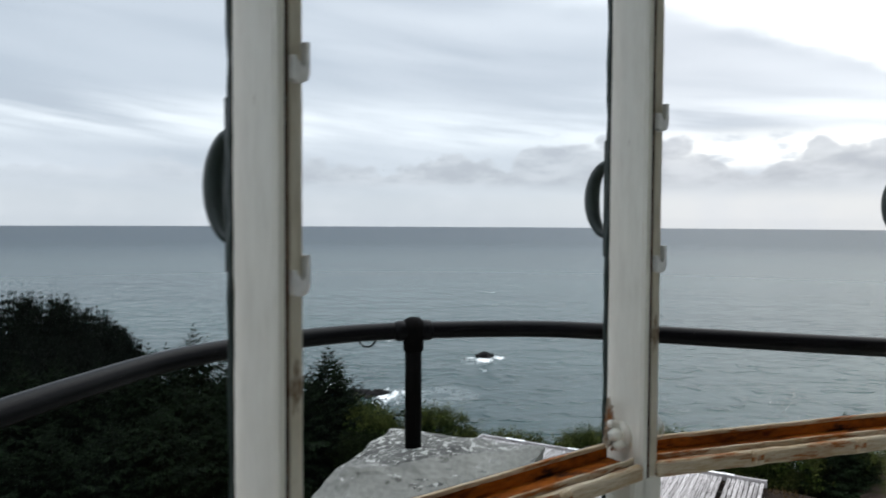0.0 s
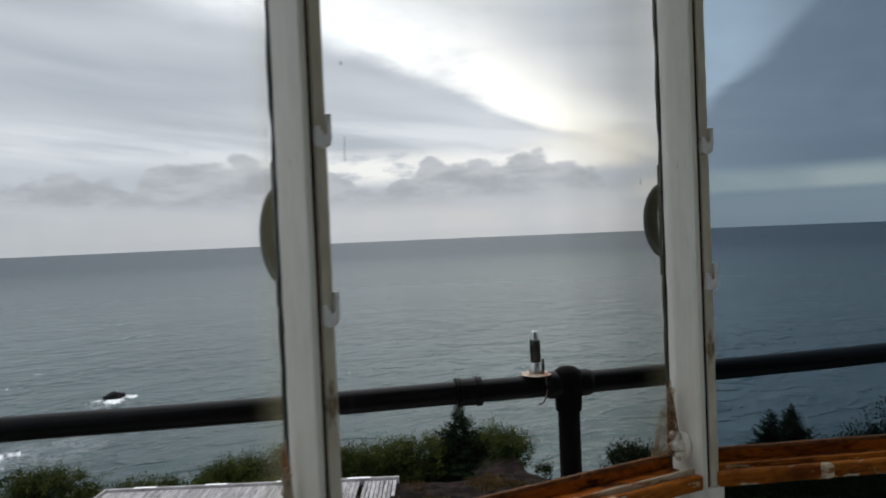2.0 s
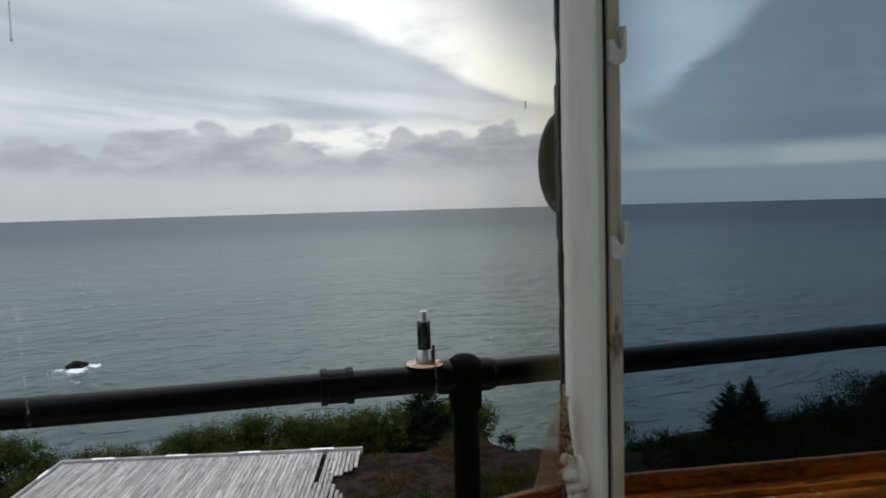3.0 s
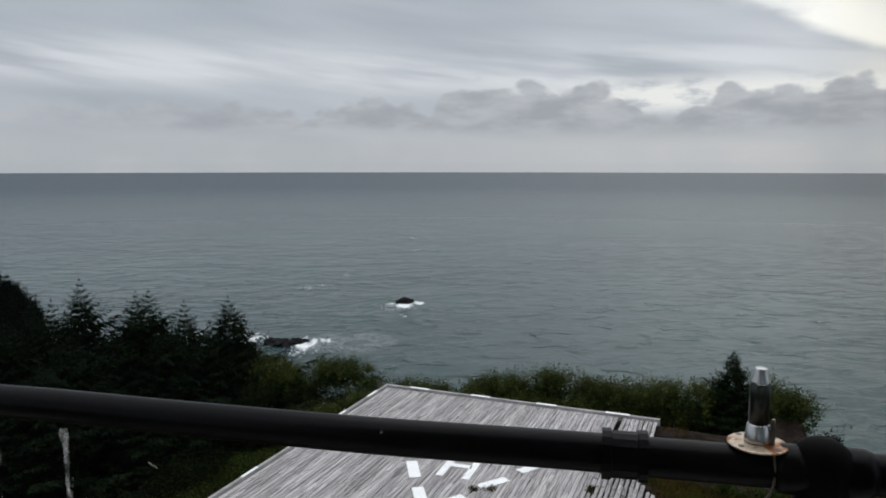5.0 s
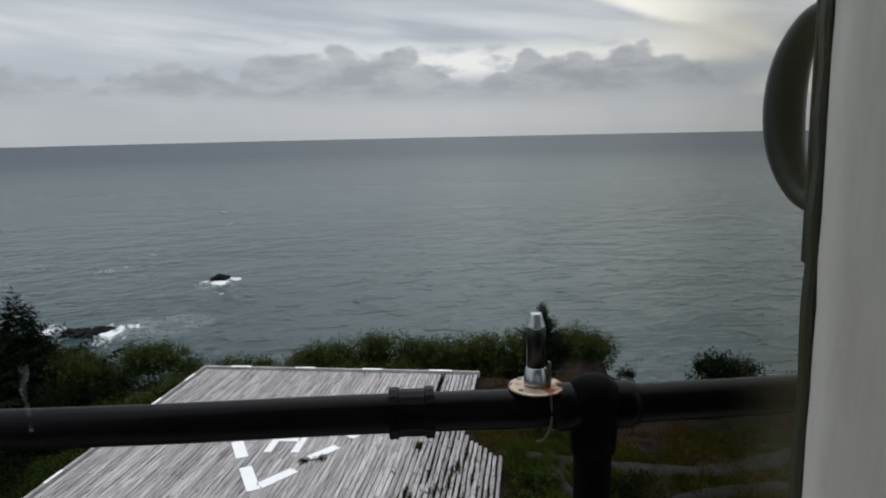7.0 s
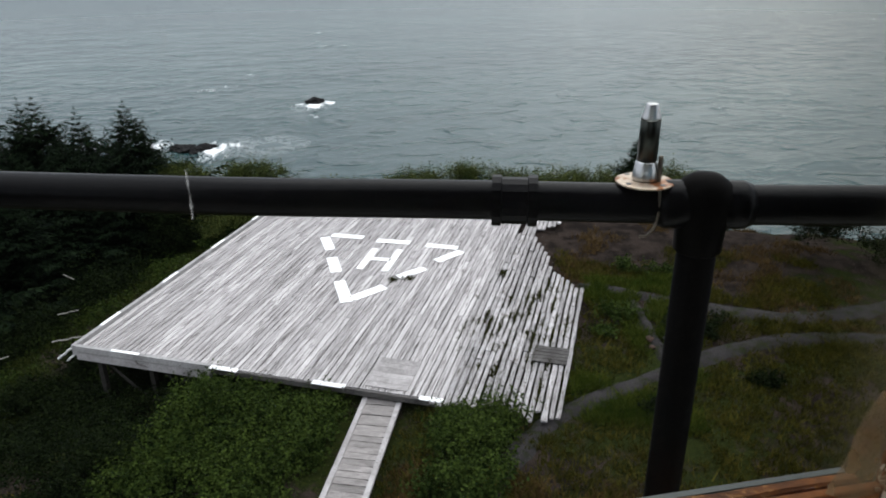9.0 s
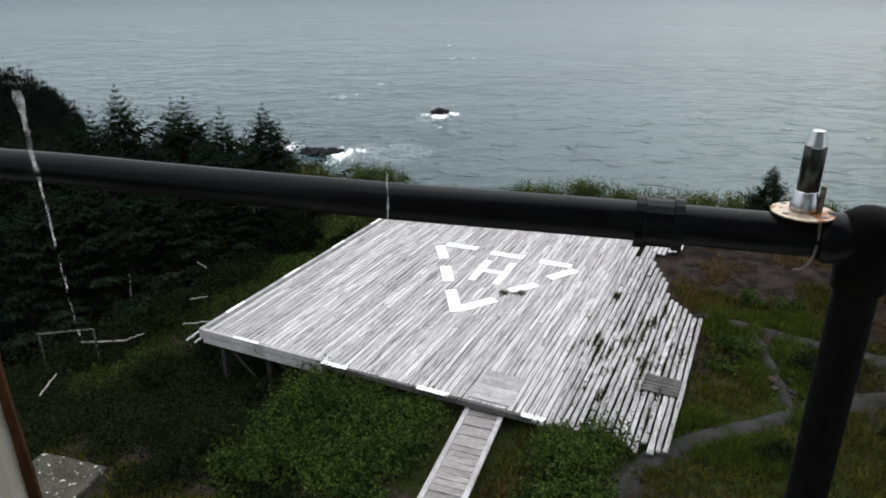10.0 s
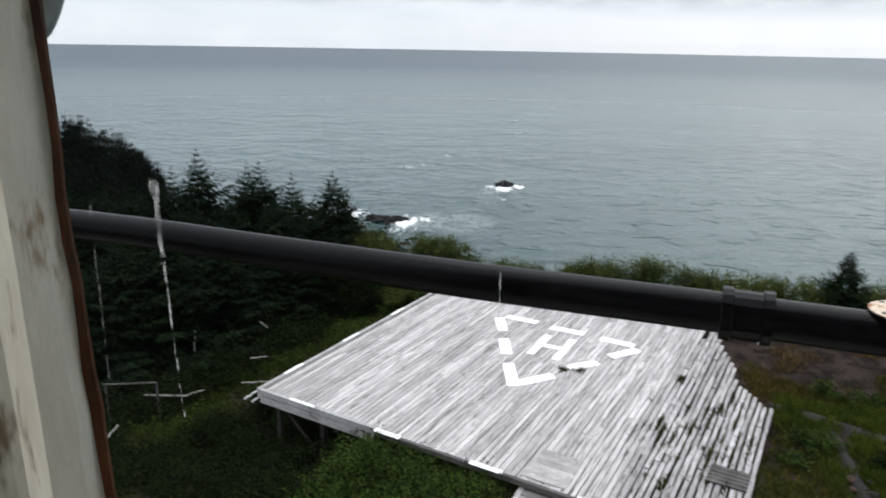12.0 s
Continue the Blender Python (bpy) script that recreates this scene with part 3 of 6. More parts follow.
def part(name, bm, material, parent, label="", smooth=False, at=None):
    ob = new(name, mesh_of(name, bm, material, smooth))
    ob.parent = parent
    if at is not None:
        ob.matrix_basis = at
    if label:
        ob["label"] = label
    return ob


def box(bm, x0, x1, y0, y1, z0, z1, bevel=0.0, m=None):
    vs = [bm.verts.new((x, y, z)) for z in (z0, z1) for x, y in ((x0, y0), (x1, y0), (x1, y1), (x0, y1))]
    fs = [bm.faces.new([vs[i] for i in f]) for f in ((3, 2, 1, 0), (4, 5, 6, 7), (0, 1, 5, 4), (1, 2, 6, 5), (2, 3, 7, 6), (3, 0, 4, 7))]
    if bevel:
        es = list({e for f in fs for e in f.edges})
        r = bmesh.ops.bevel(bm, geom=es, offset=bevel, segments=1, affect="EDGES")
        vs = list({v for f in r["faces"] for v in f.verts} | {v for v in vs if v.is_valid})
    if m is not None:
        bmesh.ops.transform(bm, matrix=m, verts=[v for v in vs if v.is_valid])
    return bm


def lathe(bm, rings, seg=16, m=None):
    """Rings of (radius, z) turned about z, closed at both ends."""
    rows = []
    for r, z in rings:
        rows.append([bm.verts.new((r * math.cos(2 * math.pi * k / seg), r * math.sin(2 * math.pi * k / seg), z)) for k in range(seg)])
    for a, b in zip(rows, rows[1:]):
        for k in range(seg):
            bm.faces.new((a[k], a[(k + 1) % seg], b[(k + 1) % seg], b[k]))
    bm.faces.new(rows[0][::-1])
    bm.faces.new(rows[-1])
    if m is not None:
        bmesh.ops.transform(bm, matrix=m, verts=[v for r in rows for v in r])
    return bm


def smooth_line(points, per=8):
    """Catmull-Rom through a few points."""
    p = [Vector(q) for q in points]
    p = [2 * p[0] - p[1]] + p + [2 * p[-1] - p[-2]]
    out = []
    for i in range(1, len(p) - 2):
        for k in range(per):
            t = k / per
            out.append(0.5 * (2 * p[i] + (p[i + 1] - p[i - 1]) * t + (2 * p[i - 1] - 5 * p[i] + 4 * p[i + 1] - p[i + 2]) * t ** 2
                              + (3 * p[i] - p[i - 1] - 3 * p[i + 1] + p[i + 2]) * t ** 3))
    out.append(p[-2])
    return out


def tube(bm, line, radius, seg=12):
    """A round bar along a line of points; radius may be a function of 0..1."""
    rows = []
    n = len(line)
    side = None
    line = [Vector(q) for q in line]
    for i, q in enumerate(line):
        d = (line[min(i + 1, n - 1)] - line[max(i - 1, 0)]).normalized()
        if side is None:
            side = d.cross(Vector((0, 0, 1)) if abs(d.z) < 0.9 else Vector((1, 0, 0))).normalized()
        side = (side - d * side.dot(d)).normalized()
        lift = side.cross(d)
        r = radius(i / (n - 1)) if callable(radius) else radius
        rows.append([bm.verts.new(q + r * (math.cos(2 * math.pi * k / seg) * side + math.sin(2 * math.pi * k / seg) * lift)) for k in range(seg)])
    for a, b in zip(rows, rows[1:]):
        for k in range(seg):
            bm.faces.new((a[k], a[(k + 1) % seg], b[(k + 1) % seg], b[k]))
    bm.faces.new(rows[0][::-1])
    bm.faces.new(rows[-1])
    return bm


def raw_mesh(name, verts, faces_quad, material):
    me = bpy.data.meshes.new(name)
    me.from_pydata(verts.tolist() if hasattr(verts, "tolist") else verts, [], faces_quad.tolist() if hasattr(faces_quad, "tolist") else faces_quad)
    me.materials.append(material)
    me.update()
    return me


rng = np.random.default_rng(7)


def leaf_quads(centres, normals, length, width, droop=0.0):
    """Small pointed leaves (four-cornered, folded on the midrib) at the centres, lying across the normals."""
    n = len(centres)
    normals = normals / (np.linalg.norm(normals, axis=1, keepdims=True) + 1e-9)
    a = rng.normal(size=(n, 3))
    a[:, 2] -= droop
    a -= normals * (a * normals).sum(1, keepdims=True)
    a /= np.linalg.norm(a, axis=1, keepdims=True) + 1e-9
    b = np.cross(normals, a)
    L = (length * rng.uniform(0.6, 1.3, (n, 1)))
    W = (width * rng.uniform(0.6, 1.3, (n, 1)))
    v = np.stack([centres - a * L * 0.5, centres + b * W * 0.5 + normals * W * 0.12, centres + a * L * 0.5, centres - b * W * 0.5 + normals * W * 0.12], axis=1)
    f = np.arange(n * 4).reshape(n, 4)
    return v.reshape(-1, 3), f


# ---------------------------------------------------------------- the headland
EYE = Vector((1.0, 0.7, 12.0))
CORNER = Vector((-5.72, 23.34, 0.0))            # the platform's corner nearest the trees
U = Vector((0.879, -0.477, 0.0)).normalized()    # along its front
V = Vector((-U.y, U.x, 0.0))                    # along its planks
PAD_L, PAD_W = 17.15, 15.85


def uv(x, y):
    dx, dy = x - CORNER.x, y - CORNER.y
    return dx * U.x + dy * U.y, dx * V.x + dy * V.y


def pad(u, v, z=0.0):
    return CORNER + u * U + v * V + Vector((0, 0, z))


def smoothstep(t):
    t = min(max(t, 0.0), 1.0)
    return t * t * (3 - 2 * t)


def lerp_table(x, table):
    if x <= table[0][0]:
        return table[0][1]
    for (a, p), (b, q) in zip(table, table[1:]):
        if x <= b:
            return p + (q - p) * (x - a) / (b - a)
    return table[-1][1]


BRINK = ((-180, 60), (-70, 150), (-34, 150), (-27, 118), (-23, 84), (-18, 64), (-12, 55), (-6, 50), (0, 45), (10, 43), (20, 42), (28, 43), (33, 42), (36, 37), (41, 34.2), (46, 36.5), (52, 41), (60, 48), (75, 60), (180, 60))
RIDGE = ((-60, -2.5), (-40, -4.0), (-32, -4.65), (-29.3, -5.05), (-26.8, -5.97), (-25, -7.3), (-23.5, -9.3), (-21, -13.0))


def ground_z(x, y):
    dx, dy = x - EYE.x, y - EYE.y
    d = math.hypot(dx, dy)
    az = math.degrees(math.atan2(dx, dy))
    u, v = uv(x, y)
    z = -0.55
    z -= 0.34 * min(max(3.0 - u, 0.0), 24.0) * smoothstep((v + 10) / 12) + 0.10 * min(max(3.0 - u, 0.0), 20.0) * (1 - smoothstep((v + 10) / 12))
    z += 0.30 * smoothstep((u - 8) / 5) * smoothstep((20 - v) / 6)
    z -= 0.05 * max(0.0, u - 20)
    z -= 1.2 * smoothstep((5.2 - u) / 1.2) * smoothstep((u + 4.0) / 3.0) * smoothstep((v + 4.5) / 2.5) * smoothstep((3.0 - v) / 2.0)
    z -= 1.7 * smoothstep((v - 17.4) / 3.0) * smoothstep((19 - u) / 3)
    if az < -18 and d > 60:
        ridge = EYE.z + d * math.tan(radians(lerp_table(az, RIDGE))) - 9.5
        z += (ridge - z) * smoothstep((d - 60) / 35) * smoothstep((-18 - az) / 5)
    z += 0.25 * noise.noise(Vector((x * 0.18, y * 0.18, 0))) + 0.08 * noise.noise(Vector((x * 0.7, y * 0.7, 3)))
    under = smoothstep((1.9 - abs(u - 10.5 + 0.104 * v)) / 0.8) * smoothstep((1.5 - v) / 1.0)
    z += (min(z, -0.62) - z) * under
    brink = lerp_table(az, BRINK) + 2.5 * noise.noise(Vector((az * 0.15, 0, 5)))
    if d > brink:
        z += (SEA_Z - 4 - z) * smoothstep((d - brink) / 24.0) ** 0.8
    return z


def build_ground():
    rings = [0.5 + 60 * (i / 90) ** 1.15 for i in range(91)] + [60.5 + 160 * (i / 30) for i in range(1, 31)]
    seg = 240
    verts, faces = [], []
    for r in rings:
        for k in range(seg):
            a = 2 * math.pi * k / seg
            x, y = EYE.x + r * math.sin(a), EYE.y + r * math.cos(a)
            verts.append((x, y, ground_z(x, y)))
    for i in range(len(rings) - 1):
        for k in range(seg):
            faces.append((i * seg + k, (i + 1) * seg + k, (i + 1) * seg + (k + 1) % seg, i * seg + (k + 1) % seg))
    faces.append(tuple(range(seg)))
    me = raw_mesh("ground", verts, faces, ground_material())
    for p in me.polygons:
        p.use_smooth = True
    return tagged(new("ground", me), "brown soil and rough turf of a sea headland", "ground", kind="structure")


build_ground()


def build_sea():
    verts, faces, seg = [], [], 96
    rings = [4.0, 30, 60, 90, 130, 180, 240, 320, 450, 700, 1200, 2200, 3600, 4990]
    for r in rings:
        for k in range(seg):
            a = 2 * math.pi * k / seg
            verts.append((r * math.sin(a), r * math.cos(a), SEA_Z))
    for i in range(len(rings) - 1):
        for k in range(seg):
            faces.append((i * seg + k, (i + 1) * seg + k, (i + 1) * seg + (k + 1) % seg, i * seg + (k + 1) % seg))
    faces.append(tuple(range(seg)))
    return tagged(new("water", raw_mesh("water", verts, faces, sea_material())), "grey-green open sea with low swell and foam", "sea", kind="structure")


build_sea()


def sea_rock(at, size, seed, label):
    bm = bmesh.new()
    bmesh.ops.create_icosphere(bm, subdivisions=4, radius=1.0)
    for v in bm.verts:
        k = 1 + 0.45 * noise.noise(v.co * 1.3 + Vector((seed, 0, 0))) + 0.22 * noise.noise(v.co * 3.4 + Vector((0, seed, 0)))
        k += 0.42 * abs(noise.noise(v.co * 5.0 + Vector((seed, seed, 0))))
        v.co = Vector((v.co.x * size[0], v.co.y * size[1], v.co.z * size[2])) * k
    ob = thing("sea_rock", bm, SEAROCK, label, "rock")
    ob.matrix_world = pose(at[0], at[1], SEA_Z, 0, 0, seed * 40)
    return ob


sea_rock(ROCK_AT, (2.0, 2.0, 1.35), 1.0, "black wave-washed rock in breaking surf")
sea_rock((ROCK_AT[0] + 2.0, ROCK_AT[1] + 0.5), (0.9, 0.9, 0.9), 2.2, "small black rock in breaking surf")
for dx, dy, a, b, h, k in ((-1.0, 0.0, 1.9, 1.6, 1.1, 3.0), (1.6, 1.2, 1.5, 1.3, 0.9, 3.7), (3.6, -0.8, 1.3, 1.2, 0.8, 4.4), (5.6, 1.6, 1.4, 1.1, 0.8, 5.1), (7.4, 0.6, 1.1, 0.9, 0.65, 5.9), (8.8, 1.8, 0.9, 0.8, 0.5, 6.6), (-3.6, 1.0, 1.7, 1.5, 1.0, 7.3), (2.4, -2.6, 0.9, 0.9, 0.5, 8.1)):
    sea_rock((SHORE_AT[0] + 0.6 * dx - 0.6, SHORE_AT[1] + dy), (a, b, h), k, "low jagged black shore rock washed by foam")


# ---------------------------------------------------------------- landing platform
platform = root("landing_platform", pad(0, 0), "weathered grey plank helicopter platform with white markings on low stilts", "platform")
turn_pad = Matrix(((U.x, V.x, 0, 0), (U.y, V.y, 0, 0), (0, 0, 1, 0), (0, 0, 0, 1)))
platform.matrix_world = Matrix.Translation(pad(0, 0)) @ turn_pad


def rim(name, u0, u1, v0, v1, z0, z1, material, label=""):
    bm = bmesh.new()
    box(bm, u0, u1, v0, v1, z0, z1, 0.01)
    return part(name, bm, material, platform, label)


# edge beams and kerbs
rim("edge_beam", -0.06, 4.9, -0.16, -0.01, -0.10, 0.12, KERB, "pale grey kerb beam")
rim("edge_beam", -0.06, 4.9, -0.13, -0.03, -0.42, -0.13, BEAMPALE, "grey lower edge beam")
rim("edge_beam", 4.9, 13.0, -0.09, -0.01, -0.20, -0.02, DARKBOARD, "dark edge beam")
rim("kerb", -0.16, -0.01, -0.16, PAD_L + 0.15, -0.25, 0.14, KERB)
rim("kerb", -0.01, 14.3, PAD_L + 0.01, PAD_L + 0.17, -0.2, 0.13, BEAMPALE)
# white painted lengths on the kerbs
for u0, u1 in ((1.35, 2.4), (4.9, 5.85), (8.35, 9.4), (11.7, 12.4)):
    rim("painted_dash", u0, u1, -0.17, 0.03 if u0 > 3 else -0.05, 0.03 if u0 > 3 else 0.13, 0.04 if u0 > 3 else 0.14, MARK, "white painted dash")
for u0, u1 in ((1.3, 2.4), (4.8, 5.85), (8.3, 9.35), (11.75, 12.9)):
    rim("painted_dash", u0, u1, PAD_L - 0.01, PAD_L + 0.19, 0.134, 0.145, MARK)
for v0, v1 in ((1.2, 2.2), (4.7, 5.7), (8.2, 9.2), (11.7, 12.7), (15.0, 16.0)):
    rim("painted_dash", -0.155, -0.03, v0, v1, 0.1405, 0.147, MARK)
# joists, posts and braces under the high corner, coloured as dark as the shade there
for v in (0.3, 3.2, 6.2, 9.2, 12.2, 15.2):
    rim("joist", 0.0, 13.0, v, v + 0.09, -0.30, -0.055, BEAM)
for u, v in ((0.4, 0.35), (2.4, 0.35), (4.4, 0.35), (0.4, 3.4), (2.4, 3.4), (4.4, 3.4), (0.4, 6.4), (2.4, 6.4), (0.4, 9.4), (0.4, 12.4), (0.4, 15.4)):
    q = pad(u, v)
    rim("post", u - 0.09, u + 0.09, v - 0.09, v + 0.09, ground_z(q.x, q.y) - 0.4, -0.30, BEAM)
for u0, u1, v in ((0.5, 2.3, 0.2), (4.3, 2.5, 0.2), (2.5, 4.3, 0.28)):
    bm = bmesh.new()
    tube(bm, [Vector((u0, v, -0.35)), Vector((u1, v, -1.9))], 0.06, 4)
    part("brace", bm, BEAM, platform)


def right_end(u):
    """How far along the planks still reach near the ruined side: spans of v."""
    if u < 13.25:
        return [(0.0 if u < 12 else -0.25 * rng.random(), PAD_L if not 12.4 < u < 12.6 else 13.4)]
    if u < 14.25:
        return [(-0.2 + 0.3 * rng.random(), 12.9 - 2.1 * (u - 13.25) + 0.4 * rng.random()), (13.7 + 1.3 * (u - 13.25) + 0.4 * rng.random(), PAD_L)]
    return [(-0.35 + 0.5 * rng.random(), 9.9 - 1.3 * (u - 14.25) + 0.4 * rng.random())]


def plank_mesh(name, material, worn):
    """A unit plank, one metre long, a little crooked at the ends when worn."""
    bm = bmesh.new()
    bmesh.ops.create_grid(bm, x_segments=1, y_segments=4, size=0.5)
    top = bm.faces[:]
    r = bmesh.ops.extrude_face_region(bm, geom=top)
    bmesh.ops.translate(bm, vec=(0, 0, -1), verts=[v for v in r["geom"] if isinstance(v, bmesh.types.BMVert)])
    for v in bm.verts:
        v.co.x += worn * 0.10 * rng.normal()
        v.co.z += worn * 0.25 * rng.normal()
    bmesh.ops.recalc_face_normals(bm, faces=bm.faces)
    return mesh_of(name, bm, material)


SOUND = [plank_mesh("plank", PLANK, 0.0), plank_mesh("plank", PLANK, 0.25), plank_mesh("plank", PLANK, 0.35)]
WORN = [plank_mesh("plank", OLDPLANK, 0.8), plank_mesh("plank", OLDPLANK, 1.1), plank_mesh("plank", OLDPLANK, 0.9)]
PITCH = 0.200


def lay_planks():
    rows = int(PAD_W / PITCH)
    for i in range(rows):
        u = (i + 0.5) * PITCH
        ruin = smoothstep((u - 11.5) / 1.9)
        for lo, hi in right_end(u):
            v = lo
            while v < hi - 0.05:
                step = rng.uniform(3.0, 6.0) if ruin < 0.5 else rng.uniform(1.6, 4.2)
                end = hi if v + step > hi - 1.2 else v + step
                mid = 0.5 * (v + end)
                bad = ruin * (0.35 + 0.65 * smoothstep((10.5 - abs(mid - 5)) / 4))
                ob = new("plank", (WORN if bad > 0.5 else SOUND)[rng.integers(3)])
                ob.parent = platform
                gap = rng.choice((0.016, 0.022, 0.030, 0.046), p=(0.3, 0.4, 0.2, 0.1))
                wide = PITCH - gap - 0.048 * bad * rng.uniform(0.55, 1.25)
                ob.matrix_basis = (Matrix.Translation((u + 0.008 * bad * rng.normal(), mid, 0.004 * rng.normal() - 0.05 * bad * rng.random()))
                                   @ Matrix.Rotation(0.006 * bad * rng.normal(), 4, "Z") @ Matrix.Rotation(0.05 * bad * rng.normal(), 4, "Y")
                                   @ Matrix.Diagonal((wide, end - v - 0.012, 0.05, 1)))
                v = end


lay_planks()


def marking(name, a, b, width, label=""):
    """A painted strip from a to b (plan points), just above the planks."""
    (ua, va), (ub, vb) = uv(*a), uv(*b)
    d = Vector((ub - ua, vb - va)).normalized()
    s = Vector((-d.y, d.x)) * width / 2
    bm = bmesh.new()
    low = [bm.verts.new((p[0], p[1], 0.016)) for p in ((ua - s.x, va - s.y), (ub - s.x, vb - s.y), (ub + s.x, vb + s.y), (ua + s.x, va + s.y))]
    f = bm.faces.new(low)
    r = bmesh.ops.extrude_face_region(bm, geom=[f])
    bmesh.ops.translate(bm, vec=(0, 0, 0.005), verts=[v for v in r["geom"] if isinstance(v, bmesh.types.BMVert)])
    bmesh.ops.recalc_face_normals(bm, faces=bm.faces)
    return part(name, bm, MARK, platform, label)


for a, b, wide in (((2.98, 30.91), (3.08, 29.39), 0.44), ((3.06, 28.53), (3.10, 27.00), 0.46), ((3.12, 26.15), (3.20, 24.26), 0.46), ((3.42, 24.51), (4.75, 25.19), 0.46),
                   ((5.42, 25.91), (6.61, 26.45), 0.42), ((7.25, 27.05), (8.53, 27.75), 0.42), ((3.31, 31.09), (4.67, 30.43), 0.42), ((5.20, 29.91), (6.58, 29.27), 0.42), ((7.21, 28.83), (8.47, 28.15), 0.42)):
    marking("painted_stripe", a, b, wide, "white painted stripe of a broken triangle")
for a, b in (((5.00, 29.01), (4.03, 27.08)), ((6.00, 28.61), (4.99, 26.60)), ((4.66, 27.99), (5.42, 27.64))):
    marking("letter_stroke", a, b, 0.30, "white painted stroke of the letter H")
# newer boards nailed across the head of the walkway, and a patch of dark boards in the ruin
for k in range(6):
    bm = bmesh.new()
    box(bm, 9.95, 11.25, 0.15 + 0.27 * k, 0.412 + 0.27 * k, 0.012, 0.030, 0.002)
    part("patch_board", bm, PATCHWOOD, platform, "grey board laid crosswise")
for k in range(5):
    bm = bmesh.new()
    box(bm, 14.55, 15.65, 2.7 + 0.2 * k, 2.88 + 0.2 * k, 0.012, 0.04, 0.004)
    part("patch_board", bm, DARKBOARD, platform, "dark board laid crosswise")

# walkway from the tower to the platform
walkway = root("walkway", Matrix.Translation((3.62, 18.52, -0.30)) @ Matrix.Rotation(radians(-22.5), 4, "Z"), "narrow grey plank walkway with pale edge boards", "walkway")
for side in (-0.52, 0.52):
    bm = bmesh.new()
    box(bm, side - 0.075, side + 0.075, -9.6, 0.0, -0.06, 0.03, 0.01)
    part("edge_board", bm, BEAMPALE, walkway, "pale edge board")
TREADS = [plank_mesh("tread", TREAD, 0.15), plank_mesh("tread", TREAD, 0.4)]
for k in range(40):
    ob = new("tread", TREADS[k % 2])
    ob.parent = walkway
    ob.matrix_basis = Matrix.Translation((0.0, -0.12 - 0.24 * k, 0.008 * rng.normal())) @ Matrix.Rotation(math.pi / 2, 4, "Z") @ Matrix.Diagonal((0.222, 0.885, 0.05, 1))
for k in range(4):
    q = Vector((3.62 - 0.383 * (0.5 + 2.8 * k), 18.52 - 0.924 * (0.5 + 2.8 * k), 0))
    bm = bmesh.new()
    box(bm, -0.5, 0.5, -0.5 - 2.8 * k, -0.38 - 2.8 * k, ground_z(q.x, q.y) - 0.2 + 0.3, -0.06, 0.01)
    part("sleeper", bm, BEAM, walkway)


# ---------------------------------------------------------------- paths and loose things on the ground
def ribbon(name, line, width, label, lift=0.05):
    pts = smooth_line([(x, y, 0) for x, y in line], 8)
    verts, faces = [], []
    n = len(pts)
    for i, q in enumerate(pts):
        d = (pts[min(i + 1, n - 1)] - pts[max(i - 1, 0)]).normalized()
        s = Vector((-d.y, d.x, 0))
        w = width * (1 + 0.45 * noise.noise(q * 0.9) + 0.25 * noise.noise(q * 2.7)) * min(1.0, 0.35 + 5 * min(i, n - 1 - i) / n)
        for k in (-1, -0.5, 0, 0.5, 1):
            p = q + s * w * 0.5 * k + s * 0.10 * noise.noise(q * 2.1) * abs(k)
            verts.append((p.x, p.y, ground_z(p.x, p.y) + lift - 0.24 * abs(k) ** 3))
    for i in range(n - 1):
        for k in range(4):
            faces.append((i * 5 + k, i * 5 + k + 1, i * 5 + 6 + k, i * 5 + 5 + k))
    me = raw_mesh(name, verts, faces, GRAVEL)
    for p in me.polygons:
        p.use_smooth = True
    return tagged(new(name, me), label, "path", kind="structure")


ribbon("path", ((5.2, 13.2), (6.4, 14.7), (7.7, 16.0), (9.6, 16.75), (11.9, 17.35), (15.1, 18.2), (18.0, 18.3), (22.0, 17.6), (28.0, 17.0), (34.0, 17.2)), 0.95, "narrow grey gravel path through rough grass", 0.12)
ribbon("path", ((12.2, 23.8), (13.4, 23.0), (15.2, 21.4), (17.0, 20.3), (19.0, 19.6), (22.0, 19.8), (26.0, 20.4), (31.0, 20.0)), 1.2, "worn grey gravel track beside the platform", 0.10)
ribbon("path", ((13.6, 22.4), (13.3, 20.6), (12.9, 19.0), (12.6, 17.7)), 0.5, "worn grey gravel track beside the platform", 0.13)


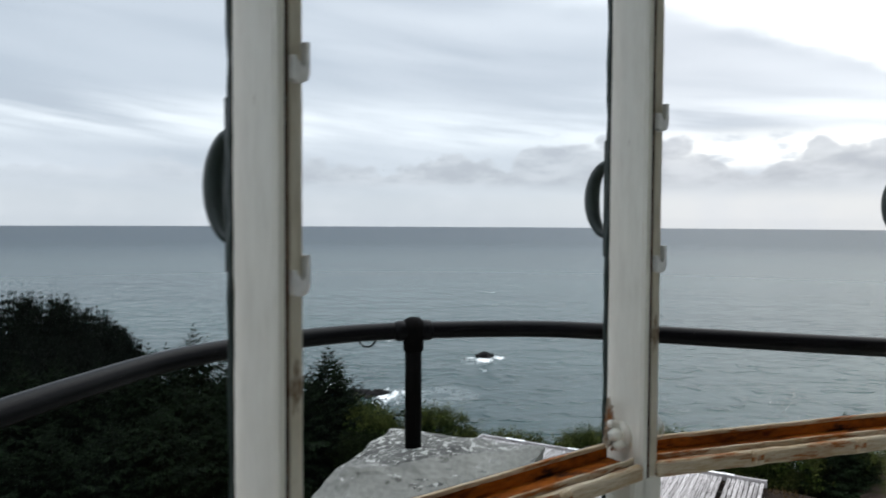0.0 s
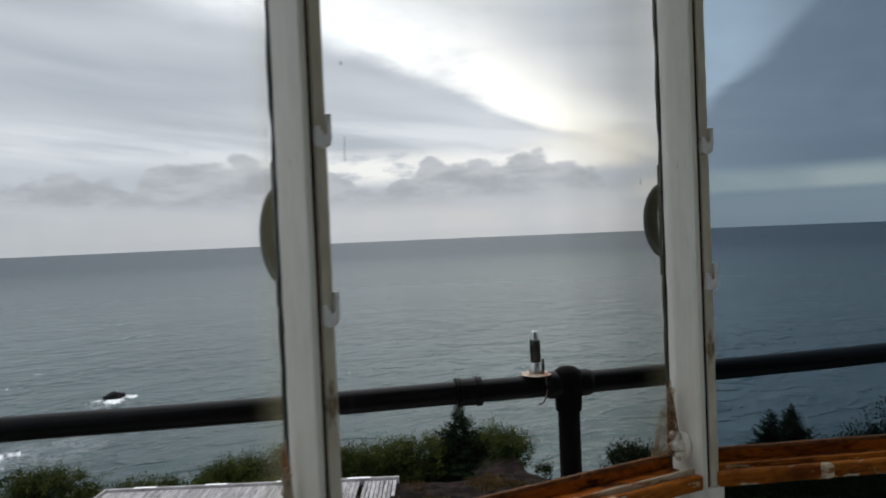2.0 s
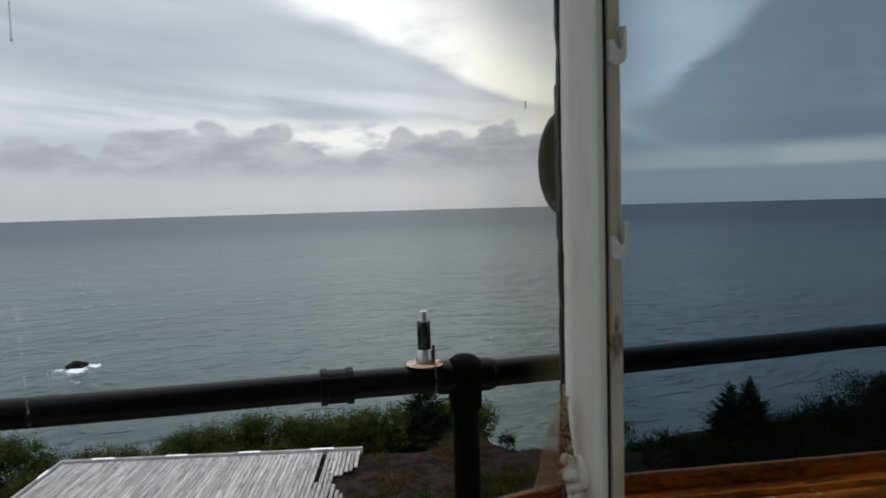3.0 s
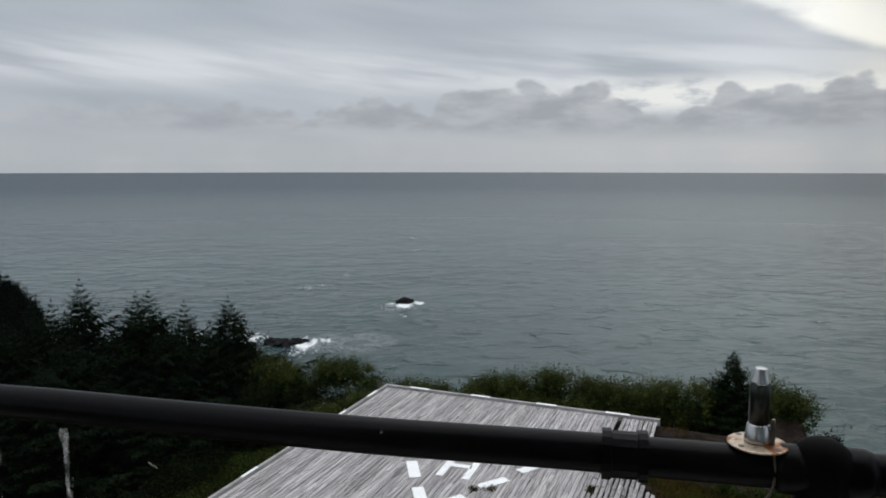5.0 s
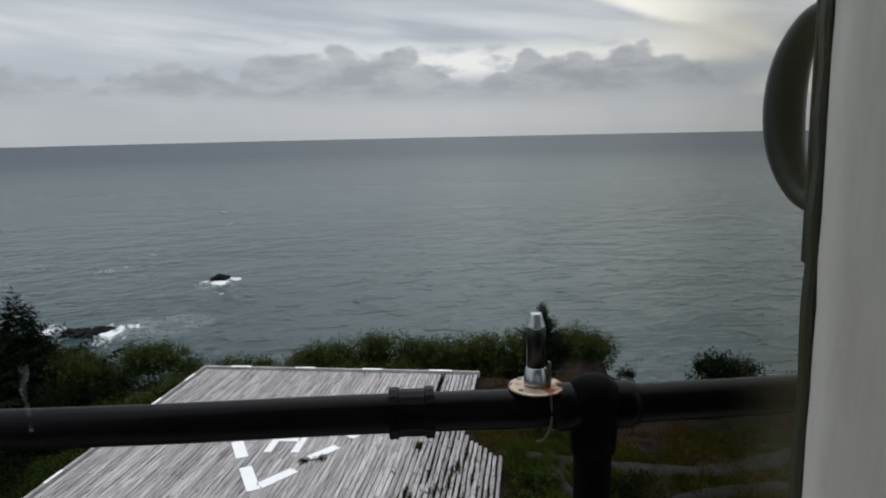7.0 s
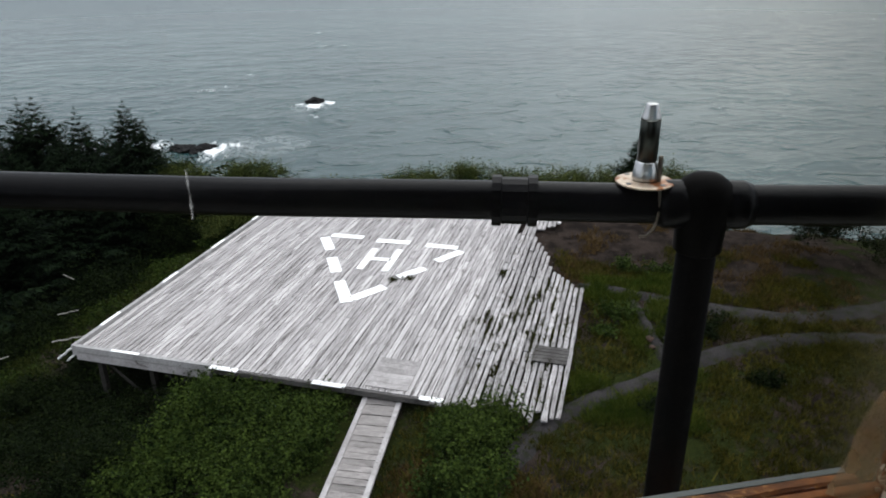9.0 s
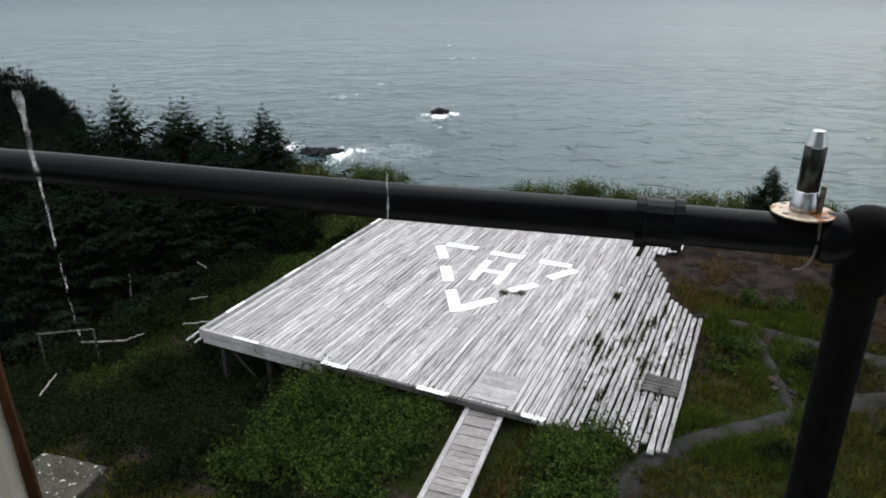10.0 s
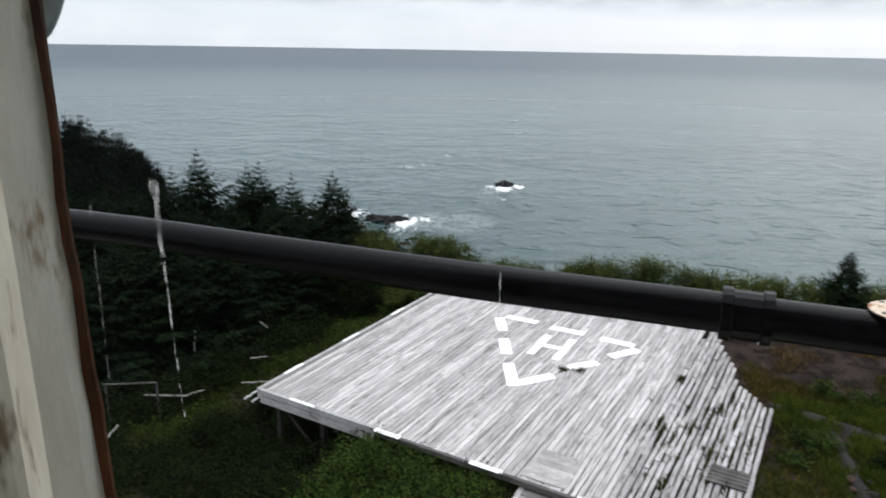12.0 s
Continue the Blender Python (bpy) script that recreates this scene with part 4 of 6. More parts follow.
def clump_leaves(name, centres, radii, count, length, width, material, label, category, flat=0.6, kind="stuff"):
    """Shrubs as bundles of leafy shoots that spread from each centre; ragged outline, gaps between the shoots; one mesh."""
    cs, ns = [], []
    per = 16
    for (x, y, z), r in zip(centres, radii):
        k = max(4, int(count * r * r / per))
        d = rng.normal(size=(k, 3))
        d[:, 2] = np.abs(d[:, 2]) * 1.1 + 0.15
        d /= np.linalg.norm(d, axis=1, keepdims=True)
        reach = r * rng.uniform(0.55, 1.12, (k, 1)) * (1 + 0.25 * (rng.random((k, 1)) > 0.9))
        root_at = rng.normal(size=(k, 3)) * np.array([0.32, 0.32, 0.10]) * r
        t = np.sort(rng.uniform(0.25, 1.0, (k, per)), axis=1)[:, :, None]
        bow = np.array([0, 0, 0.28]) * r * t * t
        p = root_at[:, None] + d[:, None] * reach[:, None] * t * np.array([1, 1, flat * 1.05]) + bow
        p = p + rng.normal(size=p.shape) * (0.055 + 0.035 * r) * np.array([1, 1, 0.7])
        cs.append((p + np.array([x, y, z])).reshape(-1, 3))
        ns.append((0.6 * d[:, None] + np.array([0, 0, 0.7]) + 0.8 * rng.normal(size=p.shape)).reshape(-1, 3))
    v, f = leaf_quads(np.concatenate(cs), np.concatenate(ns), length, width, 0.2)
    return tagged(new(name, raw_mesh(name, v, f, material)), label, category, kind=kind)


def mounds(n, where, r0, r1, lift=0.0):
    """Random mound centres for which where(x, y) is true, standing on the ground."""
    cs, rs = [], []
    while len(cs) < n:
        x, y, r = where()
        cs.append((x, y, ground_z(x, y) + lift))
        rs.append(r if r else rng.uniform(r0, r1))
    return cs, rs


def strip_uv(u0, u1, v0, v1):
    def pick():
        q = pad(rng.uniform(u0, u1), rng.uniform(v0, v1))
        return q.x, q.y, 0
    return pick


def polar(a0, a1, d0, d1):
    def pick():
        a, d = radians(rng.uniform(a0, a1)), rng.uniform(d0, d1)
        return EYE.x + d * math.sin(a), EYE.y + d * math.cos(a), 0
    return pick


# thicket before the platform, on both sides of the walkway
cs, rs = mounds(150, strip_uv(4.8, 9.2, -5.0, -0.25), 0.35, 0.85, -0.1)
cs = [(x, y, z + rng.uniform(-0.35, 0.25)) for x, y, z in cs]
cs = [(x, y, z if uv(x, y)[1] < -1.3 else min(z, -0.12 - 0.95 * r)) for (x, y, z), r in zip(cs, rs)]
clump_leaves("thicket", cs, rs, 1650, 0.105, 0.065, THICKET, "dense green salmonberry thicket beside the walkway", "thicket", 0.95)
cs, rs = mounds(84, strip_uv(12.3, 15.0, -4.4, -0.4), 0.35, 0.80, 0.12)
cs = [(x, y, z + rng.uniform(-0.35, 0.25)) for x, y, z in cs]
cs, rs = zip(*[(c, r) for c, r in zip(cs, rs) if uv(c[0], c[1])[0] - r > 11.95 - 0.1 * uv(c[0], c[1])[1] and c[0] + 0.75 * r < 6.15 + 0.55 * (c[1] - 14.2)])
clump_leaves("thicket", cs, rs, 1650, 0.105, 0.065, THICKET, "dense green salmonberry thicket beside the walkway", "thicket", 0.95)
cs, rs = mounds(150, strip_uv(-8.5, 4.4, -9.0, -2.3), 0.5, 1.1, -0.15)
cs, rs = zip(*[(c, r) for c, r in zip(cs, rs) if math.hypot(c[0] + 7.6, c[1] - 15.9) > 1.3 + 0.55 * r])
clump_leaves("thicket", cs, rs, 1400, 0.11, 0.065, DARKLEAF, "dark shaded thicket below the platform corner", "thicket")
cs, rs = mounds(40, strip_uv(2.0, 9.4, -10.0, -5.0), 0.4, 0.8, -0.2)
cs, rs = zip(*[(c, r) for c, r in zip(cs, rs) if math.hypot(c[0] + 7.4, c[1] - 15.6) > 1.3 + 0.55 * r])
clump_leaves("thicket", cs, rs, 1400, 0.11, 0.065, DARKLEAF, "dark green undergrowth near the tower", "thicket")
# leaf mounds fill the hollow under the corner, its deep shade in their colour
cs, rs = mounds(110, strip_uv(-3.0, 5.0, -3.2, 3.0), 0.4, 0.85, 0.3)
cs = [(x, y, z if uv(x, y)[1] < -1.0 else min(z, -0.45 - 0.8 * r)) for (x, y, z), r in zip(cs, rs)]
clump_leaves("undergrowth", cs, rs, 1100, 0.11, 0.065, DARKLEAF, "undergrowth in a shade-dark colour beneath the raised platform corner", "undergrowth", 0.7)
# hedge of bushes along the cliff edge behind the platform
cs, rs = [], []
for az, el, d in ((-8.2, -14.6, 45), (-7.2, -15.2, 45), (-6.2, -15.5, 44), (-5.2, -15.9, 44), (-4, -16.0, 44), (-2.6, -15.3, 43), (-1.4, -15.4, 43), (-0.3, -15.5, 43), (1.9, -17.0, 41), (3.5, -17.1, 41), (5.2, -17.2, 41), (7.2, -17.3, 41), (9.1, -17.2, 41), (10.5, -16.9, 41), (12, -16.7, 41), (13, -16.5, 40.5),
                  (14.4, -16.4, 40), (15.9, -16.3, 40), (17.6, -16.2, 40), (18.8, -16.6, 40), (20, -16.9, 39.5), (21.2, -16.8, 39.5), (22.3, -16.7, 39), (24, -16.5, 39), (25.6, -16.4, 39), (27.5, -16.3, 39), (29, -16.2, 39.5),
                  (31.3, -16.1, 39.5), (32.9, -15.7, 39.5), (34, -16.2, 39)):
    for k in range(3):
        a, dd = radians(az + rng.uniform(-0.9, 0.9)), d + rng.uniform(-1.0, 2.0)
        r = rng.uniform(0.6, 1.25)
        ztop = EYE.z + 0.18 + dd * math.tan(radians(el)) - (0 if k == 0 else rng.uniform(0.1, 0.7))
        cs.append((EYE.x + dd * math.sin(a), EYE.y + dd * math.cos(a), ztop - 0.9 * r))
        rs.append(r)
for _ in range(190):
    a, dd, r = radians(rng.uniform(-7, 29)), rng.uniform(38.0, 44.0), rng.uniform(0.5, 0.95)
    x, y = EYE.x + dd * math.sin(a), EYE.y + dd * math.cos(a)
    if not (-0.5 < uv(x, y)[0] < 16 and uv(x, y)[1] < 17.9):
        cs.append((x, y, min(ground_z(x, y) + 0.7, EYE.z + dd * math.tan(radians(-17.5 - 1.0 * rng.random())) - 0.85 * r)))
        rs.append(r)
low_cs, low_rs = [], []
for a0 in np.linspace(-9.0, 1.5, 15):
    for zc in (-1.6, -2.8, -4.0):
        a, dd, r = radians(a0 + rng.uniform(-0.5, 0.5)), rng.uniform(39.5, 43.0), rng.uniform(0.8, 1.2)
        low_cs.append((EYE.x + dd * math.sin(a), EYE.y + dd * math.cos(a), zc + rng.uniform(-0.6, 0.0)))
        low_rs.append(r)
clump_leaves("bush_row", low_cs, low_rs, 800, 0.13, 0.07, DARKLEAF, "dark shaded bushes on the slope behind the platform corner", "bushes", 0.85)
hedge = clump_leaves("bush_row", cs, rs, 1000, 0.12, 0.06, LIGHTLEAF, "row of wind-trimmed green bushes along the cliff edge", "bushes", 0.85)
# the same bushes again, lower and darker: their underside shade put into the colour
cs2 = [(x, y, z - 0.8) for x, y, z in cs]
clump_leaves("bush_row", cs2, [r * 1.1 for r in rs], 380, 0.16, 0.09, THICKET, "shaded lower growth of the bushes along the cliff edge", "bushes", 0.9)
# slope left of the platform and the dark wood edge
cs, rs = mounds(150, strip_uv(-12.0, -0.9, -1.0, 19.0), 0.4, 1.0, -0.25)
clump_leaves("undergrowth", cs, rs, 800, 0.13, 0.07, THICKET, "rough green undergrowth on the slope below the platform", "undergrowth", 0.5)
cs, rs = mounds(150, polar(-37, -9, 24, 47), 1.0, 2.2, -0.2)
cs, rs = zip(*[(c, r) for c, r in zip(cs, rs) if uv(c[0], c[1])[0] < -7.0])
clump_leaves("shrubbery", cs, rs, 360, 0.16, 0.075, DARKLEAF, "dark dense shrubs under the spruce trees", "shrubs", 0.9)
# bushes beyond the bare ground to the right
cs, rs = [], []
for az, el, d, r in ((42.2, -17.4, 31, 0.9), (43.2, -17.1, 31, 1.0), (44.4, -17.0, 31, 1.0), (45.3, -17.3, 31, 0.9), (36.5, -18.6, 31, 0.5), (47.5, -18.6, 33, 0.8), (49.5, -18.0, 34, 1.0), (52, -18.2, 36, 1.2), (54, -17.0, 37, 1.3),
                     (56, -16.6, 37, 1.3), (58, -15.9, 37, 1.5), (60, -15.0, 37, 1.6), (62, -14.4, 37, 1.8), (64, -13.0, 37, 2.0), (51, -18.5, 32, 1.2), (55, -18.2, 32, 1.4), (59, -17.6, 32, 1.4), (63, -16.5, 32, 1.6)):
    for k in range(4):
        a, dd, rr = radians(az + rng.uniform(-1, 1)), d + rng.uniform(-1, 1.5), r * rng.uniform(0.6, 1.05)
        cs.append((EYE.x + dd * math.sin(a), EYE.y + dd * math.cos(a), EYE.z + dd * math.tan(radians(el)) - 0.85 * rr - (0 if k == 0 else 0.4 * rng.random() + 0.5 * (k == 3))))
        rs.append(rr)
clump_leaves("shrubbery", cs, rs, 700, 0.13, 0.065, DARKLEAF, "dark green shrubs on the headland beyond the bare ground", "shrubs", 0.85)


def blades(name, spots, height, material, label, category="grass", lean=0.5):
    """Grass: single tapered blades."""
    p = np.array(spots)
    n = len(p)
    h = height * rng.uniform(0.5, 1.3, (n, 1))
    a = rng.uniform(0, 2 * np.pi, n)
    side = np.stack([np.cos(a), np.sin(a), 0 * a], 1) * (0.018 + 0.012 * rng.random((n, 1)))
    tip = p + np.concatenate([rng.normal(size=(n, 2)) * lean * h, h], 1)
    v = np.stack([p - side, p + side, tip], 1).reshape(-1, 3)
    f = np.arange(n * 3).reshape(n, 3)
    return tagged(new(name, raw_mesh(name, v, f, material)), label, category, kind="stuff")


PATH_SPOTS = [(x, y) for x, y in ((5.2, 13.2), (6.4, 14.7), (7.7, 16.0), (8.6, 16.4), (9.6, 16.75), (10.7, 17.05), (11.9, 17.35), (13.5, 17.8), (15.1, 18.2), (16.5, 18.3), (18.0, 18.3), (20, 18), (12.2, 23.8), (13.4, 23.0), (14.3, 22.2), (15.2, 21.4),
              (16.1, 20.8), (17.0, 20.3), (18, 19.9), (19.0, 19.6), (20.5, 19.7), (13.5, 21.4), (13.2, 20.2), (12.9, 19.0), (12.7, 18.2), (14.5, 18.0))]


def grass_spots(n, u0, u1, v0, v1, keep, clump=0.0):
    out = []
    while len(out) < n:
        q = pad(rng.uniform(u0, u1), rng.uniform(v0, v1))
        if keep(q.x, q.y):
            k = 14 if clump else 1
            for _ in range(k):
                x, y = q.x + clump * rng.normal(), q.y + clump * rng.normal()
                out.append((x, y, ground_z(x, y) - 0.03))
    return out


def clear_of_path(x, y, gap=0.60):
    return min((x - a) ** 2 + (y - b) ** 2 for a, b in PATH_SPOTS) > gap * gap


def meadow(x, y):
    u, v = uv(x, y)
    return not (0 < u < 15.9 and 0 < v < 17.3) and clear_of_path(x, y) and noise.noise(Vector((x * 0.25, y * 0.25, 8))) > -0.30 - 0.25 * (v < 8)


blades("grass", grass_spots(46000, 11.5, 26, -7.5, 9, meadow, 0.13), 0.22, GRASS, "rough yellow-green meadow grass beside the path")
blades("grass", grass_spots(24000, 14.0, 19.5, 0.5, 10.5, lambda x, y: meadow(x, y) and noise.noise(Vector((x * 0.4, y * 0.4, 1))) > -0.1, 0.16), 0.30, GREENGRASS, "lush green grass tufts along the ruined platform edge")
blades("grass", grass_spots(9000, 14.5, 26, 8, 19, lambda x, y: noise.noise(Vector((x * 0.5, y * 0.5, 2))) > 0.12, 0.18), 0.2, DRYGRASS, "patches of dry brown grass on bare soil")
blades("grass", grass_spots(14000, 14.5, 25, 5, 14, lambda x, y: noise.noise(Vector((x * 0.35, y * 0.35, 6))) > 0.05 and clear_of_path(x, y), 0.18), 0.24, GRASS, "rough yellow-green meadow grass beside the path")
blades("grass", grass_spots(30000, -14, -0.3, -2, 19, lambda x, y: True, 0.2), 0.32, SLOPEGRASS, "long green grass on the slope below the platform")
blades("grass", grass_spots(12000, -2, 9.5, -11, -6, lambda x, y: math.hypot(x + 7.6, y - 16.0) > 1.25, 0.18), 0.25, GRASS, "rough grass at the foot of the tower")
blades("grass", grass_spots(16000, 11.8, 20, -7.5, -2.5, lambda x, y: clear_of_path(x, y) and noise.noise(Vector((x * 0.45, y * 0.45, 4))) > -0.12, 0.16), 0.22, DRYGRASS, "yellow-brown dry grass near the path")
for x, y, r, words in ((11.1, 15.6, 0.45, "low dark shrub beside the gravel path"), (14.4, 19.7, 0.6, "dark round shrub between the tracks"), (15.0, 19.2, 0.5, "dark round shrub between the tracks"), (12.4, 21.2, 0.55, "green leafy shrub by the ruined platform edge"),
                       (11.6, 20.2, 0.5, "green leafy shrub by the ruined platform edge"), (15.0, 24.9, 0.5, "low green shrub on the bare ground"), (16.6, 24.4, 0.4, "low green shrub on the bare ground"), (14.7, 16.3, 0.45, "low dark shrub beside the gravel path")):
    ms = [(x + 0.5 * r * rng.normal(), y + 0.5 * r * rng.normal(), ground_z(x, y) + 0.1 * rng.random()) for _ in range(5)]
    clump_leaves("shrub", ms, [r * rng.uniform(0.5, 0.9) for _ in ms], 1300, 0.11, 0.07, THICKET if "green" in words else DARKLEAF, words, "shrub", 0.9, "")
# grass that has grown up through the rotten planks
spots = []
for u, v, n, su, sv in ((8.45, 7.30, 150, 0.10, 0.14), (9.05, 7.60, 150, 0.12, 0.12), (8.75, 7.45, 60, 0.2, 0.1), (12.52, 8.98, 130, 0.07, 0.16), (14.2, 7.4, 110, 0.05, 0.25), (12.6, 5.15, 80, 0.03, 0.25), (12.8, 4.7, 90, 0.03, 0.30),
                        (13.2, 4.5, 100, 0.03, 0.3), (13.6, 5.4, 90, 0.03, 0.25), (14.4, 4.1, 110, 0.04, 0.35), (15.0, 4.2, 100, 0.03, 0.3), (13.5, 1.9, 90, 0.04, 0.22), (15.1, 2.8, 90, 0.04, 0.3), (14.6, 3.0, 80, 0.03, 0.3), (14.0, 6.3, 70, 0.03, 0.4),
                        (13.8, 7.0, 60, 0.03, 0.3), (15.4, 5.4, 60, 0.03, 0.4), (12.0, 4.0, 50, 0.03, 0.4), (15.0, 1.4, 60, 0.03, 0.3), (14.4, 8.4, 70, 0.04, 0.3)):
    for _ in range(n):
        q = pad(u + su * rng.normal(), v + sv * rng.normal(), -0.06)
        spots.append(tuple(q))
tufts = np.random.default_rng(77)
for _ in range(40):
    u = (math.floor(tufts.uniform(12.0, 15.4) / PITCH) + tufts.uniform(-0.1, 0.1)) * PITCH
    v = tufts.normal(4.6, 1.1) + 0.35 * (u - 13.5)
    for _ in range(18):
        spots.append(tuple(pad(u + 0.035 * tufts.normal(), v + 0.16 * tufts.normal(), -0.06)))
blades("weeds", spots, 0.15, WEED, "weeds grown up between rotten planks", "weeds", 0.35)


def on_ground(x, y, h=0.05):
    return (x, y, ground_z(x, y) + h)


def lumber(name, a, b, r, material, label, category):
    """A squared pole or board lying or leaning between two points."""
    bm = bmesh.new()
    n = 5
    a, b = Vector(a), Vector(b)
    pts = [a + (b - a) * i / n + Vector((0, 0, 0.02 * math.sin(2.5 * i))) for i in range(n + 1)]
    tube(bm, pts, lambda t: r * (1 - 0.2 * t), 6)
    return thing(name, bm, material, label, category)


OLDRAIL = root("old_handrail", (-11.74, 27.84, -2.79), "remains of a weathered wooden handrail on the overgrown slope", "handrail")
for nm, a, b, r in (("rail", (-2.3, 0, 0.44), (0.02, 0, 0.62), 0.04), ("post", (0.04, 0.0, -2.2), (0.02, 0.0, 0.63), 0.045), ("post", (-2.2, 0.0, -2.2), (-2.22, 0.0, 0.46), 0.045), ("lower_rail", (-0.57, 0, 0.0), (1.32, 0, 0.03), 0.04)):
    bm = bmesh.new()
    tube(bm, [Vector(a), (Vector(a) + Vector(b)) / 2, Vector(b)], r, 6)
    part(nm, bm, DEADWOOD if nm == "lower_rail" else GREYWOOD, OLDRAIL)
lumber("fallen_pole", (-10.61, 21.15, -1.03), (-10.58, 22.34, -0.95), 0.032, DEADWOOD, "bleached pole leaning in dark shrubs", "pole")
lumber("fallen_pole", (-10.42, 27.93, -2.75), (-9.71, 27.93, -2.49), 0.036, DEADWOOD, "bleached pole lying on the overgrown slope", "pole")
lumber("dead_tree", (-12.6, 34.0, -4.5), (-12.37, 34.0, -2.4), 0.05, DEADWOOD, "pale dead tree trunk standing on the overgrown slope", "dead tree")
lumber("branch", (-9.6, 36.0, -2.65), (-9.15, 36.0, -3.0), 0.035, DEADWOOD, "bleached dead branch in the undergrowth", "branch")
lumber("branch", (-8.3, 30.0, -1.95), (-7.5, 30.0, -1.83), 0.03, DEADWOOD, "bleached dead branch in the grass", "branch")
lumber("loose_board", (-7.4, 26.0, -1.10), (-6.2, 26.0, -1.0), 0.03, DEADWOOD, "grey loose board beside the platform corner", "board")
lumber("loose_board", (-6.85, 24.6, -1.05), (-6.25, 24.6, -0.60), 0.045, BOARDPALE, "short pale board end beside the platform corner", "board")
lumber("loose_board", (-6.5, 24.4, -1.05), (-6.0, 24.4, -0.62), 0.045, BOARDPALE, "short pale board end beside the platform corner", "board")
bm = bmesh.new()
box(bm, -1.0, 1.0, -0.75, 0.75, -0.8, 0.0, 0.03)
bmesh.ops.subdivide_edges(bm, edges=bm.edges[:], cuts=4, use_grid_fill=True)
for v in bm.verts:
    v.co += 0.03 * Vector((noise.noise(v.co * 3), noise.noise(v.co * 3 + Vector((5, 0, 0))), 0.6 * noise.noise(v.co * 2)))
block = thing("concrete_block", bm, SLAB, "old concrete slab with flaking whitewash in undergrowth", "slab")
block.matrix_world = pose(-7.9, 16.3, -0.38, 0, 3, -17)
for k, (x, y, s) in enumerate(((12.75, 19.3, 0.28), (12.95, 18.9, 0.22), (13.1, 18.6, 0.3), (12.6, 18.8, 0.18), (13.3, 19.2, 0.2), (12.9, 18.4, 0.16))):
    bm = bmesh.new()
    bmesh.ops.create_icosphere(bm, subdivisions=1, radius=0.62 * s)
    for v in bm.verts:
        v.co *= 1 + 0.5 * noise.noise(v.co * 4 + Vector((k, 0, 0)))
        v.co.z *= 0.5
    ob = thing("stone", bm, SOILSTONE if k % 3 == 0 else GRAVEL, "broken reddish stone beside the track" if k % 3 == 0 else "broken grey stone beside the track", "stone", group="rubble beside the track")
    ob.matrix_world = pose(*on_ground(x, y, 0.1), 0, 0, 50 * k)


# ---------------------------------------------------------------- trees
def conifer_meshes(seed, height, spread, levels, material, ragged=0.25, fine=True):
    """Trunk and crown of a spruce: whorls of drooping boughs, each a flat spray of twigs."""
    r = np.random.default_rng(seed)
    bm = bmesh.new()
    line = [Vector((0.03 * height * 0.05 * r.normal(), 0.03 * height * 0.05 * r.normal(), height * t)) for t in np.linspace(-0.08, 0.94, 9)]
    tube(bm, line, lambda t: 0.016 * height * (1.0 - t) + 0.003, 7)
    limbs = []
    cs, ds, ws = [], [], []
    for i in range(levels):
        t = 0.06 + 0.94 * (i / (levels - 1)) ** 0.92
        z = height * t
        reach = spread * ((1 - t) ** 0.98 + 0.012)
        k = int(r.integers(7, 10)) if t < 0.9 else 5
        off = r.uniform(0, 6.28)
        for j in range(k):
            a = off + 2 * math.pi * j / k + 0.35 * r.normal()
            L = reach * (1 + ragged * r.normal())
            if L < 0.05:
                continue
            if r.random() < 0.10:
                L *= 1.3
            out = np.array([math.cos(a), math.sin(a), 0])
            side = np.array([-out[1], out[0], 0])
            n = max(4, int(6 + 8 * L / spread)) if fine else 4
            for s in np.linspace(0.12, 1.0, n):
                sag = -0.22 * s * L * (1 - t) + 0.20 * L * s * s + 0.25 * t * s * L
                q = np.array([0, 0, z]) + out * s * L + np.array([0, 0, sag])
                tw = 0.42 * L * (1.05 - s) * (0.75 + 0.4 * r.random()) + 0.085 * spread * (1.03 - t)
                for e in (-1, 1):
                    d = out * 0.75 + side * e * (0.9 - 0.4 * s) + np.array([0, 0, -0.18 + 0.25 * r.normal() * 0.5])
                    d /= np.linalg.norm(d)
                    cs.append(q + 0.02 * r.normal(size=3))
                    ds.append(d * tw)
                    ws.append((0.40 if fine else 0.62) * tw + 0.02 * spread * (1.05 - t))
                if s > 0.9:
                    cs.append(q)
                    ds.append((out + np.array([0, 0, 0.5])) * 0.15 * spread * (1.02 - t))
                    ws.append(0.05 * spread * (1.02 - t))
    cs.append(np.array([0, 0, height * 0.97]))
    ds.append(np.array([0, 0, height * 0.06]))
    ws.append(0.005 * height)
    cs, ds, ws = np.array(cs), np.array(ds), np.array(ws)[:, None]
    if fine:
        # each spray: a narrow leader and side twigs that alternate along it
        reach = np.linalg.norm(ds, axis=1, keepdims=True)
        ahead = ds / (reach + 1e-9)
        across = np.cross(ahead, np.array([0, 0, 1.0]) + 0.3 * r.normal(size=ds.shape))
        tw_c, tw_d, tw_w = [cs], [ds], [0.62 * ws]
        for t, e in ((0.3, 1), (0.55, -1)):
            tw_c.append(cs + ds * t)
            tw_d.append((ahead * 0.75 + e * 0.66 * across + np.array([0, 0, -0.12])) * reach * (0.62 - 0.3 * t))
            tw_w.append(0.46 * ws)
        cs, ds, ws = np.concatenate(tw_c), np.concatenate(tw_d), np.concatenate(tw_w)
    up = np.array([0, 0, 1.0]) + 0.5 * r.normal(size=cs.shape)
    sd = np.cross(ds, up)
    sd /= np.linalg.norm(sd, axis=1, keepdims=True) + 1e-9
    mid = cs + ds * 0.5 + np.array([0, 0, 0.02])
